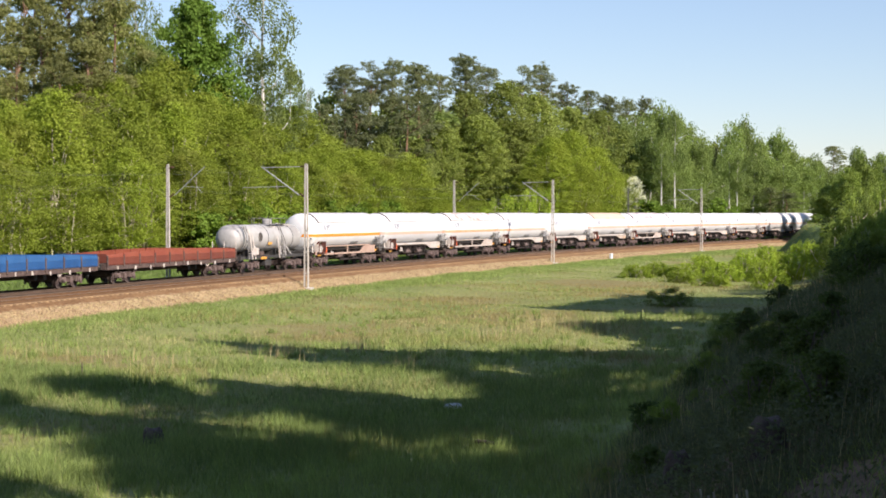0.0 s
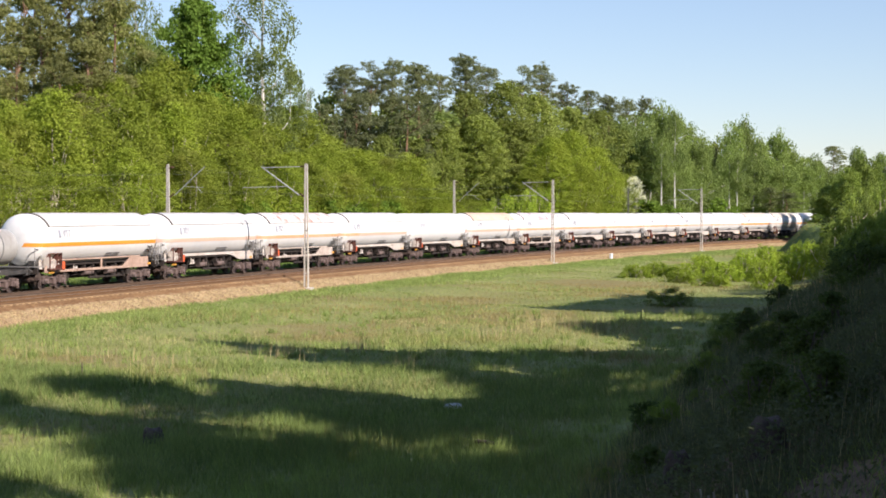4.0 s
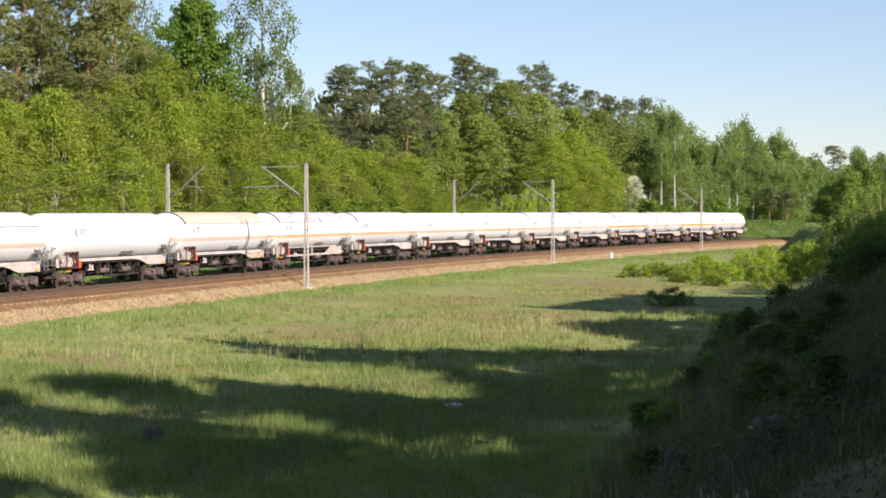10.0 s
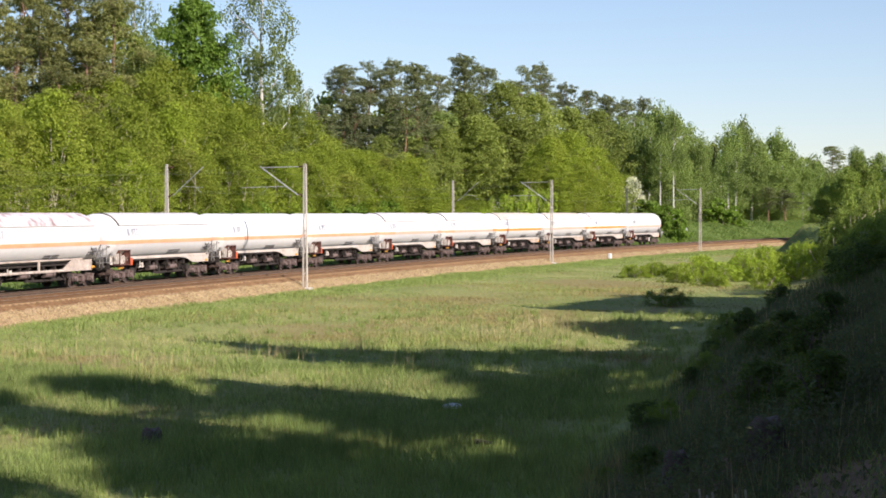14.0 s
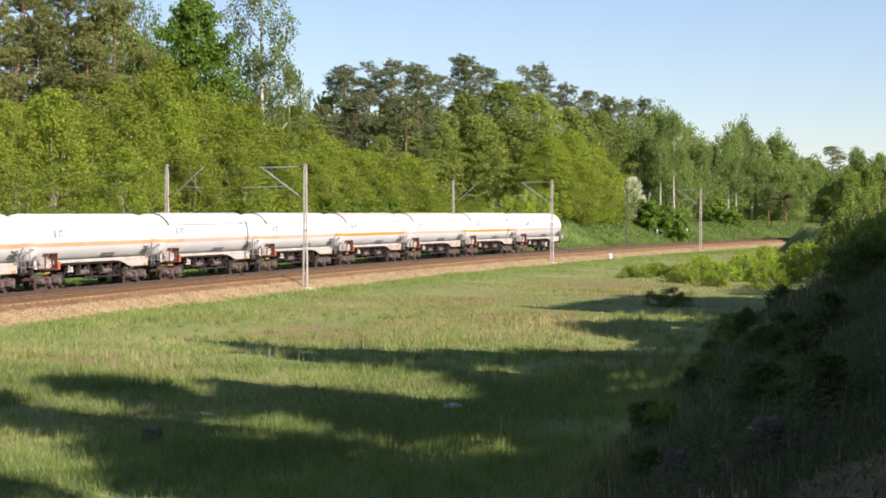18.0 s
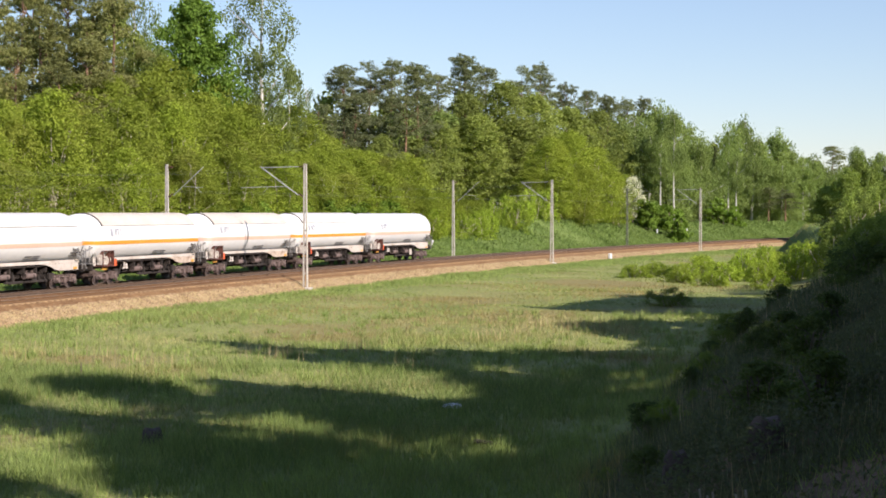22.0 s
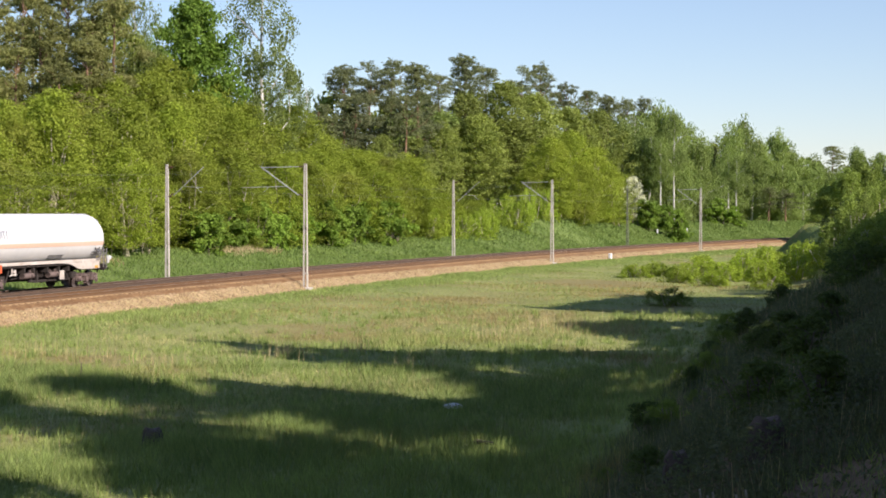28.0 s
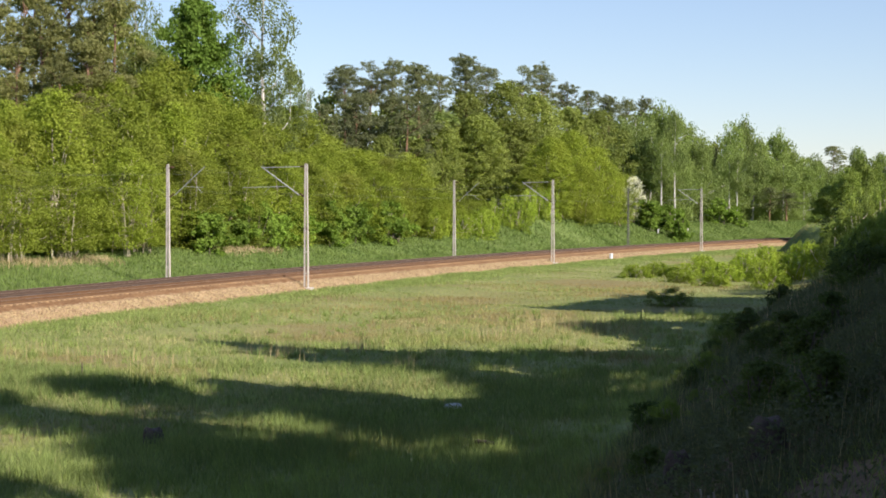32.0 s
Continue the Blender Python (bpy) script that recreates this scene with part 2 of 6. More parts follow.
def ground_z(x, y):
    shape = np.shape(x)
    x, y = np.asarray(x, float).ravel(), np.asarray(y, float).ravel()
    s, n = line_coords(x, y)
    # far side: ditch, grassy bank, wood floor
    top = np.interp(s, (-60, 0, 40, 80, 115, 140, 165, 200, 260, 400), (0.9, 1.0, 1.1, 1.3, 1.9, 4.2, 3.2, 2.6, 2.4, 2.4))
    far = np.interp(-n, (2.0, 4.2, 6.0), (-0.62, -0.75, -0.7))
    up = np.clip((-n - 3.6) / 10.4, 0, 1)
    far = far + (top + 0.7) * up * up * (3 - 2 * up) + np.clip(-n - 14, 0, 60) * 0.035
    # near side: foot of the ballast, meadow, bank
    near = np.interp(n, (2.0, 6.6, 9.0, 20.0), (-0.62, -0.95, -1.15, -1.4))
    z = np.where(n < 2.0, far, near)
    foot = np.interp(y, FOOT_Y, FOOT_X)
    slope = 0.46 + 0.42 * np.exp(-(y / 9.0) ** 2) + 0.6 * np.exp(-((y - 222) / 38.0) ** 2)
    off = np.where(n > 0, x - foot, -1.0)
    rise = slope * np.clip(off, 0, 60)
    rise = np.where(rise > 4.0, 4.0 + (rise - 4.0) * 0.12, rise)
    cap = 0.35 * np.exp(-(off / 0.9) ** 2) * (off > -3)
    z = z + rise + cap * 0.25
    rough = 0.07 * soft_noise(x, y, 1.9) + 0.12 * soft_noise(x, y, 6.3, 1.2)
    z = z + rough * np.clip((np.abs(n - 2) - 5.5) / 4, 0, 1)
    return z.reshape(shape)


def gz(x, y):
    return float(ground_z(np.array([x]), np.array([y]))[0])


def spread(fine_lo, fine_hi, step, reach):
    mid = np.arange(fine_lo, fine_hi + step / 2, step)
    grow = np.cumsum(step * 1.35 ** np.arange(1, 40))
    grow = grow[grow < reach]
    return np.concatenate([(fine_lo - grow)[::-1], mid, fine_hi + grow])


gx, gy = np.meshgrid(spread(-70, 130, 1.0, 3200), spread(-20, 340, 1.4, 3200))
gzz = ground_z(gx, gy)
rows, cols = gx.shape
idx = np.arange(rows * cols).reshape(rows, cols)
quads = np.stack([idx[:-1, :-1], idx[:-1, 1:], idx[1:, 1:], idx[1:, :-1]], -1).reshape(-1, 4)
ground = new("ground", raw_mesh("ground", np.stack([gx, gy, gzz], -1).reshape(-1, 3), quads, [GROUND, BANK_TURF, LITTER], True))
cx, cy = gx[:-1, :-1].ravel() + 0.5, gy[:-1, :-1].ravel() + 0.7
cs, cn = line_coords(cx, cy)
kind_of = np.where(cn < -2, 1, np.where((cx - np.interp(cy, FOOT_Y, FOOT_X) > 0.6) & (cn > 8) & (cy < 128), 2, np.where((cx - np.interp(cy, FOOT_Y, FOOT_X) > 0.4) & (cn > 6) & (cy > 150), 1, 0)))
ground.data.polygons.foreach_set("material_index", kind_of.astype(np.int32))
tagged(ground, "green and brown meadow ground with low banks beside the railway", "ground", kind="structure")


def swept(name, profile, mats, s0, s1, step, index=None, jitter=0.0):
    """A ribbon along the line: profile of (n, z)."""
    s = np.arange(s0, s1 + step / 2, step)
    cols_ = []
    for k, (n, z) in enumerate(profile):
        nn = n + (np.random.uniform(-jitter, jitter, len(s)) if jitter else 0)
        x, y = rail_xy(s, nn)
        zz = z + (np.random.uniform(-jitter, jitter, len(s)) * 0.5 if jitter else 0)
        cols_.append(np.stack([x, y, np.zeros_like(s) + zz], -1))
    v = np.stack(cols_, 1)
    r, c = v.shape[:2]
    i = np.arange(r * c).reshape(r, c)
    f = np.stack([i[:-1, :-1], i[:-1, 1:], i[1:, 1:], i[1:, :-1]], -1).reshape(-1, 4)
    return raw_mesh(name, v.reshape(-1, 3), f, mats, False, index)


S0, S1 = -45, 300
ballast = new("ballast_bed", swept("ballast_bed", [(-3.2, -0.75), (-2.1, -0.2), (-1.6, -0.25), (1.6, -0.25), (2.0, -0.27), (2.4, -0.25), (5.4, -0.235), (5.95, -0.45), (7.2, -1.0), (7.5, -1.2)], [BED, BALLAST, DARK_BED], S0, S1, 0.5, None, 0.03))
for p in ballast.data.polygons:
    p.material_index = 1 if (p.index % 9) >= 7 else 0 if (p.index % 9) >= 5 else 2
tagged(ballast, "pale gravel railway embankment with a rust-brown bed", "ballast", kind="structure")


# ---- track, catenary ----
RAIL_LOOP = [(-0.075, -0.172), (0.075, -0.172), (0.075, -0.155), (0.012, -0.135), (0.012, -0.045), (0.036, -0.03), (0.036, -0.006), (0.026, 0.0), (-0.026, 0.0), (-0.036, -0.006), (-0.036, -0.03), (-0.012, -0.045), (-0.012, -0.135), (-0.075, -0.155), (-0.075, -0.172)]


def make_rail(n):
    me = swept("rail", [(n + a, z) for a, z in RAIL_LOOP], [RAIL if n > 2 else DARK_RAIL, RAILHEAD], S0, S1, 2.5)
    for p in me.polygons:
        p.material_index = 1 if p.index % 14 in (6, 7, 8) else 0
    return me


def sleeper_mesh():
    bm = bmesh.new()
    for y, w, h in ((0.82, 0.27, 0.2), (-0.82, 0.27, 0.2), (0, 0.22, 0.16)):
        box(bm, (0, y, -0.178 - h / 2), (w, 0.96 if y else 0.72, h), bevel=0.02)
    return bm_mesh("sleeper", bm, SLEEPER)


SLEEPER_MESH = sleeper_mesh()


def make_track(name, n, label):
    root = tagged(new(name), label, "railway track", kind="structure")
    for side in (-0.7535, 0.7535):
        part("rail", make_rail(n + side), None, root)
    return root


track_1 = make_track("track_1", 4.0, "rusty rails on concrete sleepers nearer the meadow")
track_2 = make_track("track_2", 0.0, "dark rails on concrete sleepers under the train")


def channel(bm, y, z0, z1, w0, w1, depth, side):
    """One leg of a two-legged pole: a tapered plate with a lip."""
    for k, (a, b) in enumerate(((-depth / 2, depth / 2),)):
        lo = [(a, y - w0 / 2, z0), (b, y - w0 / 2, z0), (b, y + w0 / 2, z0), (a, y + w0 / 2, z0)]
        yt = y * 0.5
        hi = [(a * 0.65, yt - w1 / 2, z1), (b * 0.65, yt - w1 / 2, z1), (b * 0.65, yt + w1 / 2, z1), (a * 0.65, yt + w1 / 2, z1)]
        v = [bm.verts.new(c) for c in lo + hi]
        for f in ((3, 2, 1, 0), (4, 5, 6, 7), (0, 1, 5, 4), (1, 2, 6, 5), (2, 3, 7, 6), (3, 0, 4, 7)):
            bm.faces.new([v[i] for i in f])


def catenary_pole(reach=3.2, drop=-0.95, spread=0.135, leg=0.085, tube=1.0):
    """A two-legged concrete pole; its arm points along -y, over the track. z counts from the rails."""
    root = new("catenary_pole")
    for side in (-1, 1):
        bm = bmesh.new()
        channel(bm, side * spread, drop, 7.5, leg, leg * 0.86, 0.17, side)
        part("leg", bm, CONCRETE, root)
    for z in np.arange(drop + 1.1, 7.4, 1.45):
        bm = bmesh.new()
        box(bm, (0, 0, z), (0.1, spread * 1.4, 0.12))
        part("batten", bm, CONCRETE, root)
    bm = bmesh.new()
    box(bm, (0, 0, drop), (0.75, 0.85, 0.3), bevel=0.04)
    box(bm, (0.1, -0.66, drop + 0.03), (0.5, 0.34, 0.3), bevel=0.05)
    part("foundation", bm, CONCRETE, root, "pale concrete foundation block")
    bm = bmesh.new()
    box(bm, (0, 0, 7.54), (0.15, spread * 1.5, 0.09), bevel=0.02)
    part("cap", bm, CONCRETE, root)
    if tube == 1.0:
        bm = bmesh.new()
        rod(bm, (0, -0.45, 7.38), (0, -reach, 7.34), 0.03)
        part("top_tube", bm, GALVANISED, root)
    bm = bmesh.new()
    rod(bm, (0, -0.5, 5.45), (0, -reach - 0.08, 7.4), 0.04 * tube)
    part("inclined_tube", bm, GALVANISED, root)
    bm = bmesh.new()
    rod(bm, (0, -1.35, 6.05), (0, -reach - 1.5 * (tube == 1.0), 5.98), 0.022 * tube)
    rod(bm, (0, -reach + 0.5, 6.0), (0, -reach + 0.1, 5.62), 0.015)
    part("registration_arm", bm, GALVANISED, root)
    for y, z, dz in ((-0.33, 7.38, 0), (-0.33, 5.36, 0.1)):
        bm = bmesh.new()
        for k in range(5):
            rod(bm, (0, y + 0.12 - k * 0.05, z - 0.0 + k * dz * 0.5), (0, y + 0.09 - k * 0.05, z + k * dz * 0.5), 0.06, 0.045, 10)
        rod(bm, (0, -0.1, z), (0, y - 0.2, z + dz * 2), 0.025)
        part("insulator", bm, PORCELAIN, root, "brown porcelain insulator")
    return root


# Dark stand-in for the pole concrete, with shade put into its colour.
DARK_POLE = material("shaded_pole", (0.1, 0.105, 0.085), (0.16, 0.165, 0.13), 2, 0.85, 0, 0.004)
POLE_TAG = ("slender two-legged concrete pole carrying the overhead wire arm", "catenary pole", "poles along the railway")
near_pole = tagged(catenary_pole(), *POLE_TAG)
near_pole.matrix_basis = on_line(24.7, 6.8)
for s in (86.7, 146.9):
    copy_thing(near_pole, on_line(s, 6.8))
far_pole = tagged(catenary_pole(2.7, -0.62, 0.115, 0.085, 0.75), *POLE_TAG)
far_pole.matrix_basis = on_line(23.4, -2.9, 0, 180)
copy_thing(far_pole, on_line(84.0, -2.9, 0, 180))
dark_pole = copy_thing(far_pole, on_line(145.2, -2.9, 0, 180))
tagged(dark_pole, "two-legged pole carrying the overhead wire arm, shade put into its dark colour")
for ob in dark_pole.children:
    ob.material_slots[0].link = "OBJECT"
    ob.material_slots[0].material = DARK_POLE


def wire(name, n, z, sag, label):
    pts = []
    supports = [-36.0, 24.7, 86.7, 146.9, 208.0]
    for a, b in zip(supports, supports[1:]):
        for u in np.linspace(0, 1, 11)[:-1]:
            s = a + (b - a) * u
            a_, b_ = rail_xy(s, n)
            pts.append((float(a_), float(b_), z - sag * 4 * u * (1 - u)))
    bm = bmesh.new()
    for a, b in zip(pts, pts[1:]):
        rod(bm, a, b, 0.004, n=4, ends=False)
    ob = new(name, bm_mesh(name, bm, WIRE))
    return tagged(ob, label, "overhead wire", kind="structure")


for n in (4.0, 0.0):
    wire("contact_wire", n, 5.6, 0.0, "thin taut contact wire above the rails")
    wire("messenger_wire", n, 7.2, 0.9, "thin sagging messenger wire above the contact wire")

bm = bmesh.new()
box(bm, (0, 0, 0.36), (0.5, 0.3, 0.72), bevel=0.05)
box(bm, (0, 0, 0.02), (0.6, 0.4, 0.14), bevel=0.03)
marker = tagged(new("distance_marker", bm_mesh("distance_marker", bm, WHITE_PAINT)), "whitewashed concrete distance marker at the foot of the ballast", "marker stone")
marker.matrix_basis = on_line(107.2, 7.0, -1.02)


# ---- train ----
ORANGE = material("orange_band", (0.713, 0.261, 0.030), (0.739, 0.304, 0.044), 0.6, 0.5, tone=0.04)
FADED = material("faded_orange_band", (0.696, 0.331, 0.174), (0.696, 0.400, 0.252), 0.6, 0.55, tone=0.04)
PALE = material("bleached_band", (0.612, 0.404, 0.307), (0.603, 0.431, 0.351), 0.5, 0.55, tone=0.04)
SHIELD_WHITE = material("white_shield", (0.496, 0.496, 0.496), (0.545, 0.540, 0.536), 0.6, 0.55, stain=(0.480, 0.448, 0.416), stain_at=(0.6, 0.85), stain_scale=0.5, tone=0.04)
SHIELD_TAN = material("tan_shield", (0.540, 0.398, 0.300), (0.570, 0.462, 0.372), 0.5, 0.7, stain=(0.518, 0.466, 0.414), stain_at=(0.55, 0.8), stain_scale=0.9, tone=0.06)
SHIELD_CREAM = material("dirty_cream_shield", (0.474, 0.431, 0.376), (0.515, 0.480, 0.431), 0.5, 0.7, tone=0.06)
SHIELD_RED = material("rusting_shield", (0.547, 0.503, 0.488), (0.570, 0.540, 0.532), 0.6, 0.7, stain=(0.300, 0.155, 0.118), stain_at=(0.52, 0.68), stain_scale=1.2, tone=0.06)
SHIELD_LILAC = material("peeling_shield", (0.532, 0.473, 0.503), (0.562, 0.525, 0.540), 0.6, 0.7, stain=(0.225, 0.158, 0.158), stain_at=(0.52, 0.68), stain_scale=1.25, tone=0.06)
BLACK_EDGE = material("dark_gap", (0.05, 0.045, 0.04), (0.08, 0.07, 0.06), 2, 0.8)
FRAME_WHITE = material("white_frame_paint", (0.435, 0.392, 0.348), (0.522, 0.487, 0.452), 1.0, 0.6, stain=(0.290, 0.215, 0.162), stain_at=(0.55, 0.78), stain_scale=1.6, tone=0.08)
FRAME_TAN = material("rusty_tan_plate", (0.40, 0.325, 0.262), (0.48, 0.408, 0.342), 1.2, 0.7, stain=(0.20, 0.135, 0.10), stain_at=(0.5, 0.7), stain_scale=2.5)
FRAME_WORN = material("worn_pale_frame_paint", (0.400, 0.340, 0.295), (0.490, 0.435, 0.390), 1.0, 0.65, stain=(0.200, 0.128, 0.098), stain_at=(0.5, 0.72), stain_scale=1.8)
FRAME_BROWN = material("brown_frame_paint", (0.340, 0.232, 0.180), (0.440, 0.325, 0.262), 1.0, 0.7, stain=(0.190, 0.115, 0.085), stain_at=(0.55, 0.75), stain_scale=2.0)
BOGIE = material("brake_dust_brown", (0.058, 0.038, 0.033), (0.105, 0.072, 0.062), 3, 0.85, 0, 0.005, stain=(0.190, 0.142, 0.122), stain_at=(0.6, 0.75), stain_scale=4)
# Near black, so the shade under the tank is put into the colour.
UNDERFRAME = material("shade_black_underframe", (0.018, 0.014, 0.012), (0.034, 0.026, 0.022), 3, 0.9, 0, 0.005)
DUSTY = material("dusty_bogie_frame", (0.105, 0.075, 0.068), (0.175, 0.130, 0.118), 4, 0.9, 0, 0.005, stain=(0.040, 0.029, 0.025), stain_at=(0.5, 0.62), stain_scale=3)
WHEEL = material("steel_wheel", (0.100, 0.075, 0.065), (0.150, 0.120, 0.105), 3, 0.6, 0.5)
DULL_STEEL = material("dull_grey_steel", (0.170, 0.165, 0.160), (0.240, 0.235, 0.228), 3, 0.6, 0.3)
CABINET = material("cabinet_paint", (0.085, 0.030, 0.024), (0.130, 0.050, 0.038), 2, 0.7, stain=(0.040, 0.022, 0.018), stain_at=(0.5, 0.62), stain_scale=3)
BLACK_PAINT = material("black_paint", (0.03, 0.03, 0.03), (0.06, 0.055, 0.05), 3, 0.6)
RED_PAINT = material("red_paint", (0.522, 0.078, 0.026), (0.592, 0.122, 0.044), 2, 0.5)
YELLOW_PAINT = material("yellow_paint", (0.557, 0.261, 0.035), (0.571, 0.300, 0.061), 2, 0.55)
INK = material("grey_lettering", (0.126, 0.130, 0.137), (0.151, 0.154, 0.161), 3, 0.6)
LOGO = material("faded_lettering", (0.270, 0.290, 0.345), (0.330, 0.345, 0.395), 3, 0.6)
GREY_TANK = material("weathered_grey_tank", (0.340, 0.340, 0.332), (0.410, 0.406, 0.392), 0.7, 0.5, stain=(0.235, 0.220, 0.196), stain_at=(0.5, 0.75), stain_scale=0.9, tone=0.06)
BLUE_PAINT = material("blue_wagon_paint", (0.011, 0.062, 0.190), (0.018, 0.084, 0.232), 0.8, 0.45, stain=(0.042, 0.066, 0.118), stain_at=(0.6, 0.8), stain_scale=1.2, tone=0.1)
RED_WAGON = material("red_brown_wagon_paint", (0.128, 0.031, 0.019), (0.162, 0.044, 0.025), 0.8, 0.6, stain=(0.117, 0.041, 0.027), stain_at=(0.56, 0.8), stain_scale=1.2, tone=0.12)
# Lighter copies of the wagon paints, with sunlight put into the colour.
SUNLIT_BLUE = material("sunlit_blue_paint", (0.018, 0.084, 0.225), (0.027, 0.104, 0.262), 0.8, 0.45, tone=0.1)
SUNLIT_RED = material("sunlit_red_paint", (0.205, 0.047, 0.025), (0.235, 0.062, 0.032), 0.8, 0.6, tone=0.1)
FLOOR_WOOD = material("wagon_floor_boards", (0.174, 0.131, 0.096), (0.235, 0.183, 0.131), 2, 0.9)

CACHE = {}


def cached(key, make):
    if key not in CACHE:
        CACHE[key] = make()
    return CACHE[key]


def tank_profile(half, r, dome):
    """Stations (x, radius) of a tank with rounded ends."""
    rows = []
    for k in range(9):
        a = math.pi / 2 * k / 8
        rows.append((half - dome + dome * math.cos(a), r * math.sin(a) ** 0.8 if k else 0.0))
    return [(-x, q) for x, q in rows] + [(x, q) for x, q in rows[::-1]]


def turned(bm, prof, cz, a0, a1, seg, close):
    """A surface of revolution round the x axis at height cz, between two angles (0: near side, 90: up)."""
    rings = []
    for x, r in prof:
        if r < 1e-4:
            rings.append([bm.verts.new((x, 0, cz))])
            continue
        rings.append([bm.verts.new((x, r * math.cos(a), cz + r * math.sin(a))) for a in (a0 + (a1 - a0) * k / seg for k in range(seg if close else seg + 1))])
    for p, q in zip(rings, rings[1:]):
        m = max(len(p), len(q))
        for i in range(m if close else m - 1):
            j = (i + 1) % m
            f = [p[i % len(p)], p[j % len(p)], q[j % len(q)], q[i % len(q)]]
            f = [v for k, v in enumerate(f) if v not in f[:k]]
            if len(f) > 2:
                bm.faces.new(f)


def finer(prof):
    out = []
    for (a, q), (b, r) in zip(prof, prof[1:]):
        out += [(a + (b - a) * k / 4, q + (r - q) * k / 4) for k in range(4)]
    return out + [prof[-1]]


def band_mesh(prof, cz, z0, z1, mat, side):
    bm = bmesh.new()
    last = None
    for x, r in finer(prof):
        if r < max(abs(z0), abs(z1)) + 0.01:
            last = None
            continue
        r += 0.012
        row = [bm.verts.new((x, side * math.sqrt(r * r - z * z), cz + z)) for z in (z0, (z0 + z1) / 2, z1)]
        if last:
            for i in (0, 1):
                bm.faces.new((last[i], last[i + 1], row[i + 1], row[i]))
        last = row
    return bm_mesh("band", bm, mat, 60)


def shield_mesh(x0, x1, r, cz, a0, mat):
    bm = bmesh.new()
    n = 18
    lo, hi = math.radians(a0), math.pi - math.radians(a0)
    grid = []
    for x in np.linspace(x0, x1, 9):
        grid.append([[bm.verts.new((x, q * math.cos(lo + (hi - lo) * k / n), cz + q * math.sin(lo + (hi - lo) * k / n))) for k in range(n + 1)] for q in (r, r - 0.012)])
    for p, q in zip(grid, grid[1:]):
        for k in range(n):
            bm.faces.new((p[0][k], p[0][k + 1], q[0][k + 1], q[0][k]))
            bm.faces.new((p[1][k], q[1][k], q[1][k + 1], p[1][k + 1]))
        for k in (0, n):
            bm.faces.new((p[0][k], q[0][k], q[1][k], p[1][k]))
    for g in (grid[0], grid[-1]):
        for k in range(n):
            bm.faces.new((g[0][k], g[0][k + 1], g[1][k + 1], g[1][k]))
    return bm_mesh("sun_shield", bm, mat, 40)


def hoop_mesh(x, r0, r1, cz, a0, a1, width):
    """A curved strip round the tank: painted shade in the gap under a shield's end, or a strap."""
    bm = bmesh.new()
    n = 22
    rows = []
    for k in range(n + 1):
        a = math.radians(a0 + (a1 - a0) * k / n)
        rows.append([bm.verts.new((x + dx, r * math.cos(a), cz + r * math.sin(a))) for dx, r in ((-width / 2, r0), (-width / 2, r1), (width / 2, r1), (width / 2, r0))])
    for p, q in zip(rows, rows[1:]):
        for i in range(4):
            j = (i + 1) % 4
            bm.faces.new((p[i], p[j], q[j], q[i]))
    bm.faces.new(rows[0])
    bm.faces.new(rows[-1][::-1])
    return bm


def wheelset_mesh():
    bm = bmesh.new()
    rod(bm, (0, -1.05, 0), (0, 1.05, 0), 0.075, n=10)
    for y in (-0.75, 0.75):
        s = 1 if y > 0 else -1
        rod(bm, (0, y - 0.065, 0), (0, y + 0.065, 0), 0.46, n=24)
        rod(bm, (0, y - s * 0.1, 0), (0, y - s * 0.06, 0), 0.49, n=24)
        rod(bm, (0, y + s * 0.065, 0), (0, y + s * 0.1, 0), 0.2, 0.15, n=12)
        for k in range(3):
            a = k * 2 * math.pi / 3
            box(bm, (0.3 * math.cos(a), y + s * 0.067, 0.3 * math.sin(a)), (0.06, 0.02, 0.06))
    return bm_mesh("wheelset", bm, WHEEL, 35)


def side_frame_mesh():
    """A side frame with its axle boxes, springs and brake blocks."""
    bm = bmesh.new()
    prism(bm, [(-1.45, 0.56), (-1.2, 0.78), (-0.62, 0.8), (-0.42, 0.62), (0.42, 0.62), (0.62, 0.8), (1.2, 0.78), (1.45, 0.56), (1.25, 0.52), (0.62, 0.52), (0.4, 0.34), (-0.4, 0.34), (-0.62, 0.52), (-1.25, 0.52)], -0.06, 0.04)
    prism(bm, [(-0.5, 0.26), (0.5, 0.26), (0.4, 0.2), (-0.4, 0.2)], -0.02, 0.08)
    dark = len(bm.faces)
    for x in (-0.9, 0.9):
        box(bm, (x, 0.06, 0.47), (0.3, 0.26, 0.3), bevel=0.04)
        rod(bm, (x, 0.14, 0.47), (x, 0.25, 0.47), 0.12, n=10)
        for d in (-0.27, 0.27):
            for k in range(3):
                rod(bm, (x + d, 0.06, 0.38 + 0.1 * k), (x + d, 0.06, 0.45 + 0.1 * k), 0.09, n=8)
            box(bm, (x + d, 0.06, 0.71), (0.2, 0.18, 0.06))
    rod(bm, (0.0, 0.09, 0.3), (0.0, 0.09, 0.62), 0.11, n=10)
    box(bm, (0, 0.07, 0.66), (0.86, 0.12, 0.07), bevel=0.02)
    for x in (-1.42, 1.42):
        rod(bm, (x, 0.03, 0.3), (x, 0.03, 0.66), 0.03, n=6)
        box(bm, (x * 0.985, 0.0, 0.36), (0.09, 0.12, 0.26))
    # Boxes and springs: dusty, and lighter to put caught light into the colour.
    bm.faces.ensure_lookup_table()
    for f in bm.faces[dark:]:
        f.material_index = 1
    return bm_mesh("side_frame", bm, (BOGIE, DUSTY))


